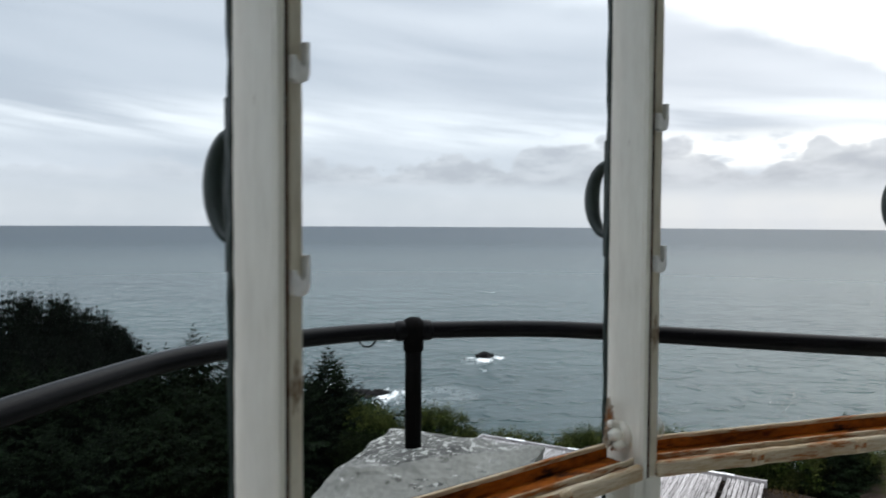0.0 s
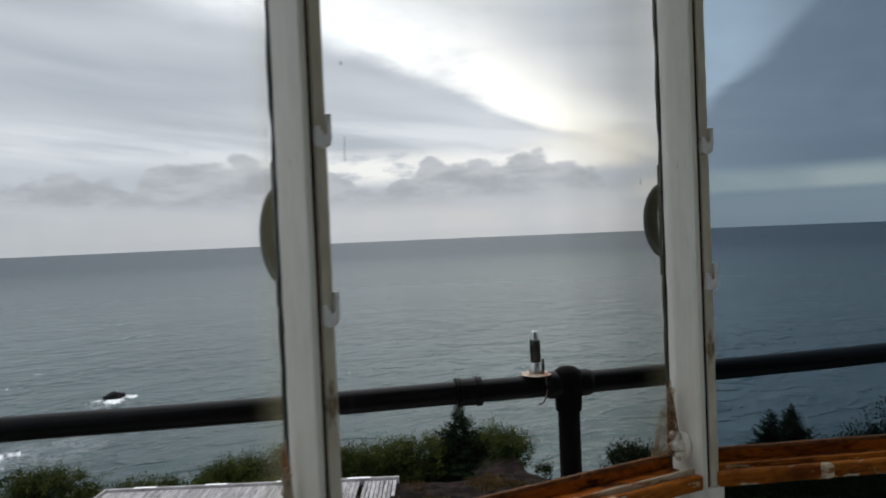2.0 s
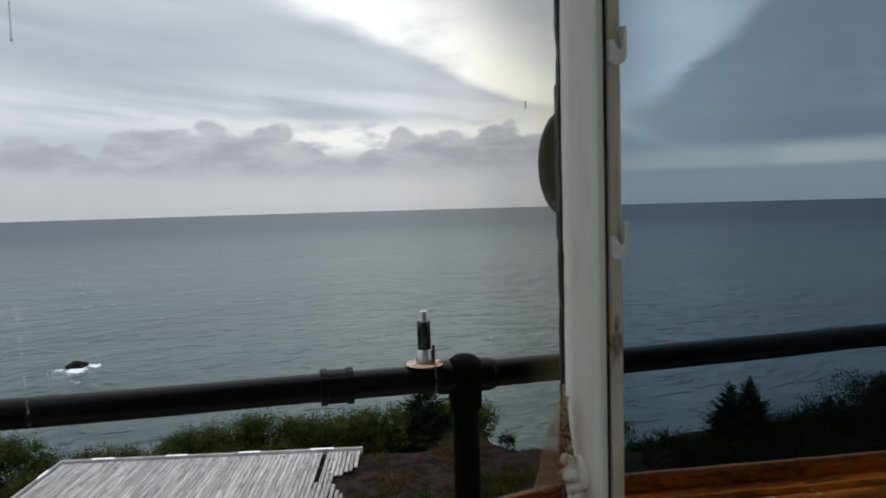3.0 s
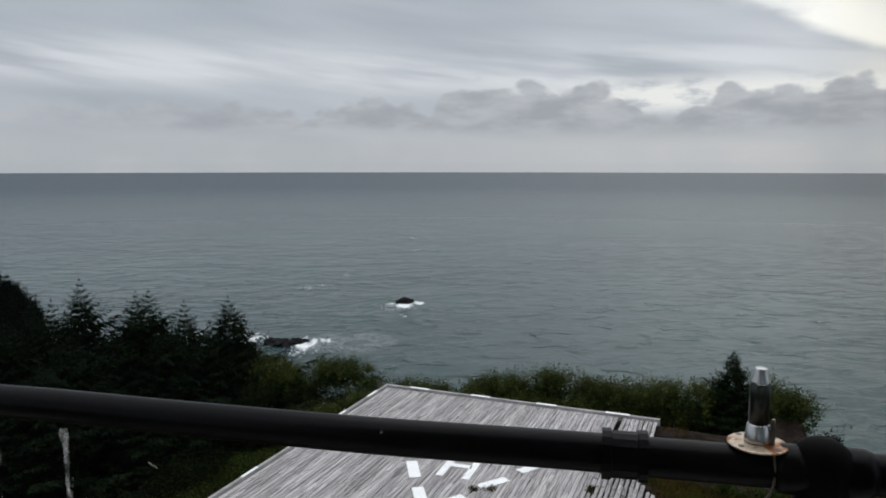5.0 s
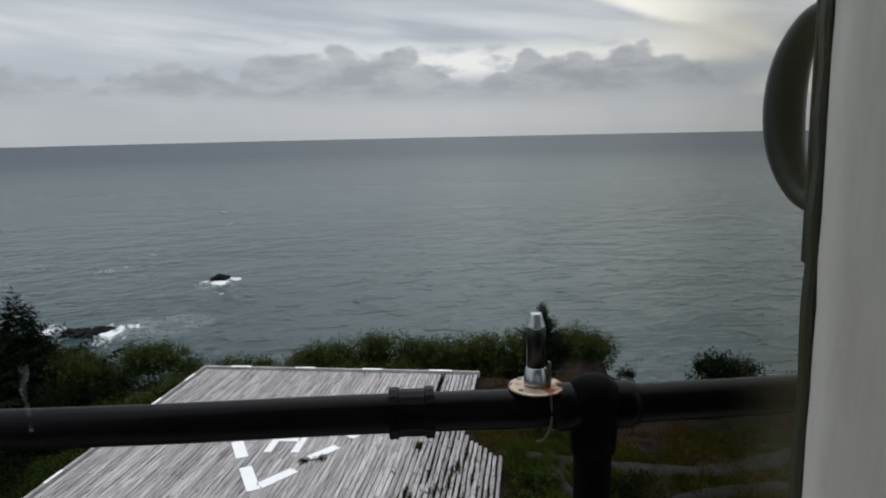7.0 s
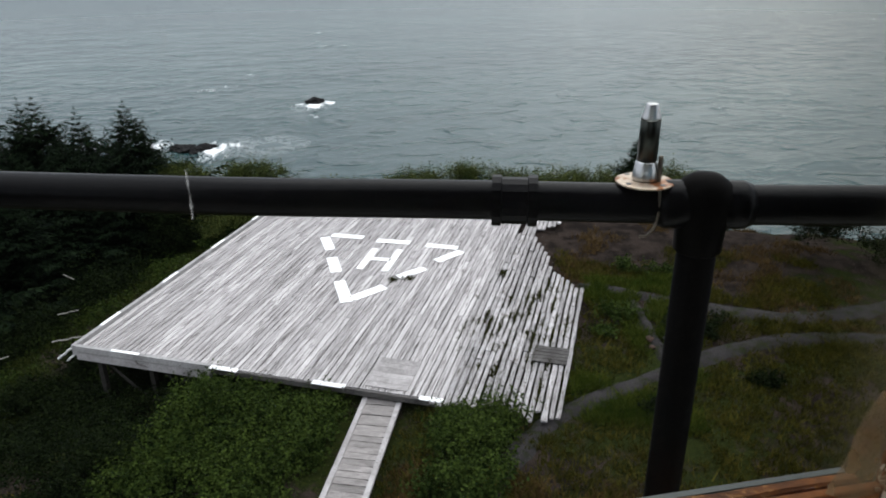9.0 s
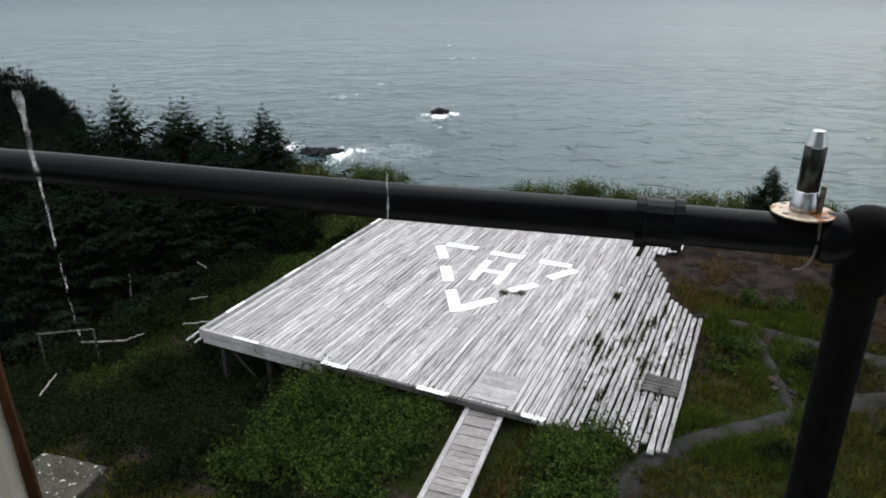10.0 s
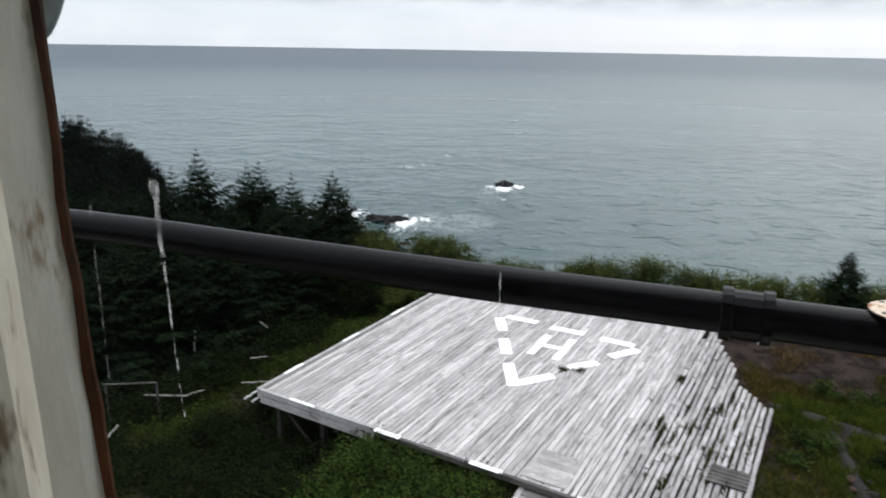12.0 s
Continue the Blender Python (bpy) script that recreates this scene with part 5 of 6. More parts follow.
    v = np.stack([cs, mid + sd * ws * 0.5, cs + ds - np.array([0, 0, 0.03]), mid - sd * ws * 0.5], 1).reshape(-1, 3)
    f = np.arange(len(v)).reshape(-1, 4)
    return mesh_of("trunk", bm, BARK, True), raw_mesh("crown", v, f, material)


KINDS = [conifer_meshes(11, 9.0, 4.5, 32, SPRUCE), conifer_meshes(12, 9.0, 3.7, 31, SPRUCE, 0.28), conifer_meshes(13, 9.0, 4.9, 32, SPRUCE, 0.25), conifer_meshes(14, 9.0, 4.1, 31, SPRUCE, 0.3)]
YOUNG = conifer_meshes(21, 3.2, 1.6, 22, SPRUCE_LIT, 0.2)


def tree(az, el, d, kind, label, height=None, lean=0.0):
    """A tree whose tip shows at that bearing and elevation from the lantern."""
    a = radians(az)
    x, y = EYE.x + d * math.sin(a), EYE.y + d * math.cos(a)
    tip = EYE.z + 0.2 + d * math.tan(radians(el))
    base = ground_z(x, y)
    h = height or max(4.0, tip - base + 0.2)
    full = 9.0 if kind is not YOUNG else 3.2
    k = h / full
    wide = min(max(k, 0.75), 1.25) if kind is not YOUNG else k
    ob = root("spruce_tree", Matrix.Translation((x, y, tip - h)) @ Matrix.Rotation(lean, 4, "Y") @ Matrix.Rotation(rng.uniform(0, 6.28), 4, "Z"), label, "tree", group="spruces on the headland")
    for name, me in zip(("trunk", "crown"), kind):
        p = new(name, me)
        p.parent = ob
        p.matrix_basis = Matrix.Diagonal((wide, wide, k, 1))
    return ob


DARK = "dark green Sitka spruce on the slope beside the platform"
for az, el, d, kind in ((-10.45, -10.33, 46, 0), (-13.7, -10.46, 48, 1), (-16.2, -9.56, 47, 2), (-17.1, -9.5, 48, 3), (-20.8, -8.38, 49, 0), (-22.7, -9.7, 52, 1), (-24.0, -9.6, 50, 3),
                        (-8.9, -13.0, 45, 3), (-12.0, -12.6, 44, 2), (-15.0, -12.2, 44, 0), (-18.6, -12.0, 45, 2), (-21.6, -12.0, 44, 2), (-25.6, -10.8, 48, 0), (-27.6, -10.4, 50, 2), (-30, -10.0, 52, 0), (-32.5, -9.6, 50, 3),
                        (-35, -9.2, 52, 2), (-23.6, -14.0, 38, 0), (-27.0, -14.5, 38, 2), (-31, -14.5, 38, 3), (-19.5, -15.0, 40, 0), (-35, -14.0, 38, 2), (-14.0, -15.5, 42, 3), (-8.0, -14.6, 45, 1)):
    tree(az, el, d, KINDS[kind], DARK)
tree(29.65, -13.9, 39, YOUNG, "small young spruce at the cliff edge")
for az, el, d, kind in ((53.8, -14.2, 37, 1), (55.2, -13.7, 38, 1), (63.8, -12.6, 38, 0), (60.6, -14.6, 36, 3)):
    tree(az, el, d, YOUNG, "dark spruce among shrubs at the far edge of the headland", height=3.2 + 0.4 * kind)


def far_wood():
    """The wooded ridge that runs down to the sea: many small crowns in one mesh."""
    vs, fs, base = [], [], 0
    crowns = []
    for me in (conifer_meshes(31, 1.0, 0.21, 9, FARWOOD, 0.35, False)[1], conifer_meshes(32, 1.0, 0.17, 9, FARWOOD, 0.4, False)[1]):
        co = np.zeros(len(me.vertices) * 3)
        me.vertices.foreach_get("co", co)
        crowns.append(co.reshape(-1, 3))
        bpy.data.meshes.remove(me)
    for i in range(240):
        az = -23.4 - 14 * rng.random() ** 1.15
        d = rng.uniform(72, 122) if i % 3 else rng.uniform(100, 118)
        el = lerp_table(az, RIDGE) + 0.28 - (0.12 + 0.45 * abs(rng.normal()) if d > 98 else 0.3 + 3.0 * (122 - d) / 50)
        h = rng.uniform(7, 12)
        a = radians(az)
        c = crowns[i % 2]
        turn = rng.uniform(0, 6.28)
        s, co_ = math.sin(turn), math.cos(turn)
        p = np.stack([c[:, 0] * co_ - c[:, 1] * s, c[:, 0] * s + c[:, 1] * co_, c[:, 2]], 1) * h
        p += np.array([EYE.x + d * math.sin(a), EYE.y + d * math.cos(a), EYE.z + d * math.tan(radians(el)) - h])
        vs.append(p)
    for i in range(22):
        az = -23.6 - 13 * (i + 0.7 * rng.random()) / 22
        d, h, a = rng.uniform(100, 116), rng.uniform(5.5, 10), radians(az)
        p = crowns[i % 2] * np.array([0.95, 0.95, 1.0]) * h
        el = lerp_table(az, RIDGE) + rng.uniform(0.13, 0.60)
        vs.append(p + np.array([EYE.x + d * math.sin(a), EYE.y + d * math.cos(a), EYE.z + d * math.tan(radians(el)) - h]))
    v = np.concatenate(vs)
    f = np.arange(len(v)).reshape(-1, 4)
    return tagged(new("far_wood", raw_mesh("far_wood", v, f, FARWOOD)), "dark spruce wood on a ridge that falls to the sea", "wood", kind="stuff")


far_wood()


# ---------------------------------------------------------------- the lantern room
LC = Vector((1.2026, -0.5868, 0.0))
LR = 1.8906
AZ = [-47.07, -27.44, -7.36, 13.20] + [12.92 + 20.001 * k for k in range(1, 15)]
FLOOR_Z, CEIL_Z, TRANSOM_Z = 10.40, 13.05, 11.573


def spoke(az, r=LR):
    return LC + r * Vector((math.sin(radians(az)), math.cos(radians(az)), 0))


def fillet_box(x0, x1, y0, y1, z0, z1, bevel=0.002):
    return box(bmesh.new(), x0, x1, y0, y1, z0, z1, bevel)


def hook_clip():
    """A small J-shaped retaining clip: back, bottom and upturned lip."""
    bm = bmesh.new()
    line = [(-0.013, 0.006), (-0.013, -0.019), (-0.008, -0.0225), (0.000, -0.0225), (0.0065, -0.019), (0.0092, -0.012), (0.0092, 0.022)]
    inner = [(0.0035, 0.022), (0.0035, -0.002), (0.001, -0.0065), (-0.0035, -0.0065), (-0.0065, -0.002), (-0.0075, 0.006)]
    sides = [[bm.verts.new((x, y, z)) for x, z in line + inner] for y in (-0.013, 0.003)]
    n = len(sides[0])
    for i in range(n):
        bm.faces.new((sides[0][i], sides[0][(i + 1) % n], sides[1][(i + 1) % n], sides[1][i]))
    caps = [bm.faces.new(sides[0][::-1]), bm.faces.new(sides[1])]
    bmesh.ops.bevel(bm, geom=[e for f in caps for e in f.edges], offset=0.0018, segments=2, affect="EDGES")
    bmesh.ops.recalc_face_normals(bm, faces=bm.faces)
    return bm


def boss():
    """A bolt end under many coats of paint: washer, nut and two rounded lugs run together."""
    bm = bmesh.new()
    lathe(bm, [(0.020, 0.0), (0.0215, 0.004), (0.019, 0.008), (0.0125, 0.010)], 14)
    lathe(bm, [(0.0125, 0.006), (0.0135, 0.016), (0.011, 0.021), (0.006, 0.026), (0.003, 0.027)], 6)
    for e in (-1, 1):
        lathe(bm, [(0.004, 0.002), (0.0075, 0.008), (0.0072, 0.020), (0.004, 0.025)], 9, Matrix.Translation((0.010 * e, 0.006 * e, 0)) @ Matrix.Rotation(0.35 * e, 4, "Y"))
    for v in bm.verts:
        v.co += 0.0028 * Vector((noise.noise(v.co * 130), noise.noise(v.co * 130 + Vector((7, 0, 0))), noise.noise(v.co * 130 + Vector((0, 7, 0)))))
    return bm


def chipped(bm, amount, scale=40.0):
    """Subdivide a bar along its length and eat its edges a little."""
    es = [e for e in bm.edges if e.calc_length() > 0.3]
    tall = abs(es[0].verts[0].co.z - es[0].verts[1].co.z) > 0.3
    bmesh.ops.subdivide_edges(bm, edges=es, cuts=70 if tall else 22, use_grid_fill=True)
    for v in bm.verts:
        v.co += amount * Vector((noise.noise(v.co * scale + Vector((3, 5, 7))) if tall else 0, noise.noise(v.co * scale), 0 if tall else noise.noise(v.co * scale + Vector((9, 9, 9)))))
    return bm


def build_mullion(k, az):
    seen = k < 5 or k == 17
    ob = root("window_mullion", Matrix.Translation(spoke(az)) @ Matrix.Rotation(radians(-az), 4, "Z"),
              "cream-painted iron lantern mullion with chipped edges" if seen else "cream-painted iron lantern mullion", "mullion", "structure")
    z0, z1 = FLOOR_Z + 0.5, CEIL_Z
    part("body", chipped(fillet_box(-0.010, 0.005, 0.003, 0.088, z0, z1, 0.002), 0.0012, 30.0), PAINT, ob)
    part("bead", fillet_box(-0.0115, -0.0015, -0.006, 0.003, z0, z1, 0.002), PAINT, ob)
    # a near-flush dark strip draws the line of the groove
    part("groove", fillet_box(-0.0025, 0.0022, -0.0046, 0.0030, z0, z1, 0.0), RUSTLINE, ob, "dark strip marking the groove")
    part("stop", chipped(fillet_box(0.0032, 0.0235, -0.0035, 0.022, z0, z1, 0.003), 0.0007, 55.0), STOP, ob, "stained cream glazing stop")
    if seen:
        # hardened putty along the glass, rusty at its feather edge
        bm = bmesh.new()
        n = 60
        rows = []
        for i in range(n + 1):
            z = TRANSOM_Z + 0.006 + (CEIL_Z - 0.07 - TRANSOM_Z) * i / n
            e = 0.0255 + 0.026 * min(0.3, max(0.0, 11.86 - z)) + 0.002 * noise.noise(Vector((k, 0, z * 9))) + 0.002 * noise.noise(Vector((k, 4, z * 40)))
            rows.append([bm.verts.new(q) for q in ((0.0048, 0.046, z), (e - 0.008, 0.060 + 0.002 * noise.noise(Vector((k, 8, z * 30))), z), (e, 0.0712, z), (0.0048, 0.0712, z))])
        for a, b in zip(rows, rows[1:]):
            for i in range(4):
                bm.faces.new((a[i], a[(i + 1) % 4], b[(i + 1) % 4], b[i]))
        bm.faces.new(rows[0])
        bm.faces.new(rows[-1][::-1])
        bmesh.ops.recalc_face_normals(bm, faces=bm.faces)
        putty = part("putty", bm, PUTTY, ob, "cream-painted putty along the pane")
        bm = bmesh.new()
        rows = []
        for i in range(n + 1):
            z = TRANSOM_Z + 0.006 + (CEIL_Z - 0.07 - TRANSOM_Z) * i / n
            e = 0.0255 + 0.026 * min(0.3, max(0.0, 11.86 - z)) + 0.002 * noise.noise(Vector((k, 0, z * 9))) + 0.002 * noise.noise(Vector((k, 4, z * 40)))
            w = 0.0010 + 0.006 * min(0.3, max(0.0, 11.95 - z)) + 0.0022 * noise.noise(Vector((k, 9, z * 14)))
            rows.append([bm.verts.new(q) for q in ((e - w, 0.0655, z), (e + 0.0012, 0.0690, z), (e + 0.0016, 0.0716, z), (e - w, 0.0710, z))])
        for a, b in zip(rows, rows[1:]):
            for i in range(4):
                bm.faces.new((a[i], a[(i + 1) % 4], b[(i + 1) % 4], b[i]))
        bm.faces.new(rows[0])
        bm.faces.new(rows[-1][::-1])
        bmesh.ops.recalc_face_normals(bm, faces=bm.faces)
        part("rust_edge", bm, RUSTLINE, putty, "line of orange rust at the putty's edge")
    part("outer_flange", chipped(fillet_box(-0.0125, 0.0075, 0.088, 0.098, z0, z1, 0.002), 0.0025, 45.0), GREENBLACK, ob, "dark outer flange")
    if not seen:
        return ob
    for z in (12.128, 11.897):
        part("clip", hook_clip(), WHITE, ob, "white-painted hook clip", at=Matrix.Translation((0.0165, -0.001, z)))
    plate = part("handle_plate", fillet_box(-0.012, 0.010, 0.097, 0.103, 11.895, 12.10, 0.002), GREENBLACK, ob, "black iron grab handle plate")
    bm = bmesh.new()
    line = smooth_line([(0, 0.100, 11.932), (0, 0.122, 11.940), (0, 0.140, 11.965), (0, 0.146, 11.998), (0, 0.140, 12.030), (0, 0.122, 12.054), (0, 0.100, 12.062)], 5)
    tube(bm, line, lambda t: 0.0062 + 0.0078 * math.sin(math.pi * t) ** 1.5, 10)
    part("grip", bm, GREENBLACK, plate, smooth=True)
    for z in (11.908, 12.088):
        bm = bmesh.new()
        lathe(bm, [(0.006, 0.0), (0.006, 0.002), (0.003, 0.004)], 8, pose(0, 0.103, z, -90, 0, 0))
        part("screw", bm, BLACK, plate)
    for side in (-1,):
        part("bolt_boss", boss(), PAINT, ob, "lumpy paint-crusted bolt boss", True, at=Matrix.Translation((-0.0095 if side < 0 else 0.010, 0.046, 11.595)) @ Matrix.Rotation(math.pi / 2 * side, 4, "Y") @ Matrix.Scale(1.08, 4))
    part("bracket", fillet_box(-0.034, 0.034, -0.006, 0.05, 11.488, 11.538, 0.006), PAINT, ob, "painted joint casting")
    return ob


def build_bay(k, a, b):
    """Transom, sill and two panes between two mullions; unseen panels added at the back against rear light."""
    p, q = spoke(a), spoke(b)
    x = (q - p).normalized()
    y = Vector((-x.y, x.x, 0))
    L = (q - p).length
    m = Matrix(((x.x, y.x, 0, 0), (x.y, y.y, 0, 0), (0, 0, 1, 0), (0, 0, 0, 1)))
    m = Matrix.Translation(p) @ m
    seen = k < 5 or k == 17
    # added panels out of view that keep rear sky light off the glass
    if k in (5, 6, 14, 15):
        blind = thing("wall_lantern", fillet_box(-0.012, L + 0.012, 0.02, 0.08, FLOOR_Z - 0.1, CEIL_Z, 0.0), BLINDWALL, "unseen grey-brown panel added at the back to hold off rear light", "wall", "structure")
        blind.matrix_world = m
        return m, L
    ob = root("window_transom", m, "rusted iron transom with flaking cream paint and an orange trough" if seen else "rusted iron transom", "transom", "structure")
    x0, x1, z = 0.018, L - 0.018, TRANSOM_Z
    cut = chipped if seen else (lambda bm, *_: bm)
    part("trough", cut(fillet_box(x0, x1, 0.012, 0.082, z - 0.045, z - 0.020, 0.002), 0.0016), RUST, ob, "orange rusted trough")
    part("outer_lip", cut(fillet_box(x0, x1, 0.084, 0.094, z - 0.050, z - 0.006, 0.002), 0.0016), DARKRUST, ob, "rust-eaten outer lip")
    part("back_wall", cut(fillet_box(x0, x1, 0.066, 0.0715, z - 0.022, z - 0.0035, 0.001), 0.0010), RUST, ob, "rusted back of the trough")
    part("glazing_bead", cut(fillet_box(x0, x1, 0.0645, 0.0715, z - 0.0030, z + 0.004, 0.001), 0.0010), FLAKE if k < 2 or k > 4 else DARKRUST, ob, "thin flaking bead under the pane")
    part("outer_flange", fillet_box(x0, x1, 0.095, 0.104, z - 0.060, z - 0.010, 0.002), GREENBLACK, ob)
    part("bead", cut(fillet_box(x0, x1, 0.009, 0.0135, z - 0.030, z - 0.007, 0.001), 0.0010), FLAKE if k < 3 or k > 4 else FLAKED, ob, "thin flaking bead")
    part("inner_bar", cut(fillet_box(x0, x1, -0.010, 0.005, z - 0.040, z - 0.014, 0.003), 0.0017), FLAKE if k < 2 or k > 4 else FLAKED, ob, "rusted bar with flaking cream paint")
    if seen:
        for t in (0.33, 0.68):
            bm = bmesh.new()
            box(bm, -0.011, 0.011, -0.009, 0.008, -0.015, 0.010, 0.004)
            part("clip", bm, FLAKE, ob, "thickly painted clip", at=Matrix.Translation((L * t, -0.010, z - 0.022)))
    glass = GLASS_BLUE if k in (3, 4) else GLASS_COOL if k in (0, 17) else GLASS_CLEAR if k == 2 else GLASS
    words = "blue-tinted old window pane" if k in (3, 4) else "old window pane with salt film and run marks"
    for z0, z1 in ((z + 0.002, CEIL_Z - 0.06), (FLOOR_Z + 0.53, z - 0.055)):
        bm = bmesh.new()
        box(bm, 0.012, L - 0.012, 0.072, 0.077, z0, z1)
        pane = thing("window_pane", bm, glass, words, "window pane", "structure")
        pane.matrix_world = m
        pane.visible_shadow = False
    part("sill", fillet_box(0.0, L, -0.02, 0.09, FLOOR_Z + 0.47, FLOOR_Z + 0.53, 0.004), PAINT, ob)
    part("head", fillet_box(0.0, L, -0.02, 0.09, CEIL_Z - 0.06, CEIL_Z, 0.004), PAINT, ob)
    wall = fillet_box(-0.012, L + 0.012, 0.0, 0.10, FLOOR_Z - 0.1, FLOOR_Z + 0.47, 0.0)
    w = thing("wall_lantern", wall, PAINT, "cream-painted low iron wall under the lantern glass", "wall", "structure")
    w.matrix_world = m
    return m, L


BAYS = {}
for k, az in enumerate(AZ):
    if k < 6 or 6 < k < 15 or k > 15:
        build_mullion(k, az)
for k in range(len(AZ)):
    nxt = AZ[(k + 1) % len(AZ)] + (360 if k == len(AZ) - 1 else 0)
    BAYS[k] = build_bay(k, AZ[k], nxt)


def disc(name, r, z0, z1, material, label, category):
    bm = bmesh.new()
    lathe(bm, [(r, z0), (r, z1)], 36)
    ob = thing(name, bm, material, label, category, "structure")
    ob.matrix_world = Matrix.Translation(LC)
    return ob


disc("floor", LR + 0.2, FLOOR_Z - 0.12, FLOOR_Z, STUCCO, "plain grey lantern floor", "floor")
disc("ceiling", LR + 0.3, CEIL_Z, CEIL_Z + 0.08, PAINT, "cream-painted lantern ceiling", "ceiling")


def rust_flakes(bay, x, side, tall, wide, count, seed):
    """Old sealant and rust that has crumbled in a pane's lower corner: a ragged bead with loose flakes."""
    m, L = BAYS[bay]
    r = random.Random(seed)
    ob = root("sealant_remains", m, "crumbling rust-stained sealant in a pane corner", "sealant")
    bm = bmesh.new()
    rows = []
    n = 26
    for i in range(n + 1):
        t = i / n
        w = (0.004 + wide * (0.20 if bay == 2 else 0.55) * (1 - t) ** 1.4) * (1 + 0.5 * noise.noise(Vector((seed, t * 14, 0))))
        z = TRANSOM_Z + 0.001 + tall * t
        rows.append([bm.verts.new(q) for q in ((x, 0.040 + 0.029 * t, z), (x + side * w * 0.5, 0.056 + 0.013 * t, z), (x + side * w, 0.0708, z), (x, 0.0712, z))])
    for a, b in zip(rows, rows[1:]):
        for i in range(4):
            bm.faces.new((a[i], a[(i + 1) % 4], b[(i + 1) % 4], b[i]))
    bm.faces.new(rows[0])
    bm.faces.new(rows[-1][::-1])
    bmesh.ops.recalc_face_normals(bm, faces=bm.faces)
    part("bead", bm, DARKRUST if bay == 2 else CAULK, ob, "ragged dark rusty bead" if bay == 2 else "ragged stained bead")
    bm = bmesh.new()
    for _ in range(count):
        t = r.random() ** 1.7
        s = (0.0025 + 0.006 * r.random() * (1 - 0.5 * t)) * (0.42 if bay == 2 else 1.0)
        q = Vector((x + side * (0.002 + wide * (0.45 if bay == 2 else 1.0) * (1 - t) * r.random()), 0.066 - 0.030 * (1 - t) * r.random() ** 1.5, TRANSOM_Z + 0.003 + tall * t))
        box(bm, -s, s, -0.0006, 0.0006, -s * r.uniform(0.5, 1.4), s * r.uniform(0.5, 1.4), 0.0, Matrix.Translation(q) @ Matrix.Rotation(r.uniform(-1.2, 1.2), 4, "Z") @ Matrix.Rotation(r.uniform(-0.8, 0.8), 4, "Y"))
    crust = part("rust_crust", bm, CAULK, ob, "crumbling stained flakes")
    tagged(crust, "crumbling stained flakes", kind="stuff")
    return ob


def sealant_skin(bay, x, side, tall, wide):
    """A curled, leaf-shaped skin of sealant leaning between mullion and pane."""
    m, L = BAYS[bay]
    bm = bmesh.new()
    rows = []
    for i in range(15):
        t = i / 14
        w = wide * math.sin(math.pi * min(1.0, 0.12 + 0.88 * t)) ** 0.7 * (1.15 - 0.6 * t) + 0.003
        c = x + side * (0.55 * wide * (1 - t) ** 0.8 + 0.002)
        if bay == 2:
            w = wide * (1 - t) ** 0.85 * (1 + 0.10 * noise.noise(Vector((7, t * 6, 0)))) + 0.003
            c = x + side * (0.5 * w + 0.003)
        rows.append([bm.verts.new((c + side * w * (s - 0.5), 0.052 + 0.016 * s - 0.010 * math.sin(math.pi * s) + 0.002 * math.sin(8 * t + 4 * s), TRANSOM_Z + 0.004 + tall * t)) for s in (0, 0.25, 0.5, 0.75, 1.0)])
    for a, b in zip(rows, rows[1:]):
        for j in range(4):
            bm.faces.new((a[j], a[j + 1], b[j + 1], b[j]))
    bmesh.ops.solidify(bm, geom=bm.faces[:], thickness=0.0015)
    bmesh.ops.recalc_face_normals(bm, faces=bm.faces)
    ob = thing("sealant_skin", bm, SKIN if bay == 2 else PALESKIN, "curled tan skin of old sealant in a pane corner", "sealant", smooth=True)
    ob.matrix_world = m
    return ob


sealant_skin(2, BAYS[2][1] - 0.014, -1, 0.120, 0.044)
sealant_skin(1, 0.030, 1, 0.070, 0.055)
rust_flakes(1, BAYS[1][1] - 0.012, -1, 0.14, 0.020, 24, 1)
rust_flakes(1, 0.012, 1, 0.06, 0.030, 30, 2)
rust_flakes(2, BAYS[2][1] - 0.012, -1, 0.135, 0.030, 110, 3)
rust_flakes(0, BAYS[0][1] - 0.012, -1, 0.08, 0.018, 30, 4)


# ---------------------------------------------------------------- gallery and its railing
RAIL_Z = 11.591
RAIL = smooth_line([(x, y, RAIL_Z) for x, y in ((-0.93, 0.78), (-0.86, 1.12), (-0.80, 1.44), (-0.71, 1.76), (-0.50, 2.05), (-0.25, 2.23), (0.04, 2.305), (0.33, 2.325), (0.57, 2.265),
                                                (0.88, 2.148), (1.2, 2.033), (1.48, 1.945), (1.805, 1.835), (2.2, 1.72), (2.55, 1.62), (2.82, 1.55), (3.2, 1.40))], 8)
DECK_Z = 10.45
railing = root("gallery_railing", (0, 0, 0), "black-painted iron pipe railing round the lantern gallery", "railing")
bm = bmesh.new()
tube(bm, RAIL, 0.0285, 18)
part("rail", bm, PIPE, railing, smooth=True)


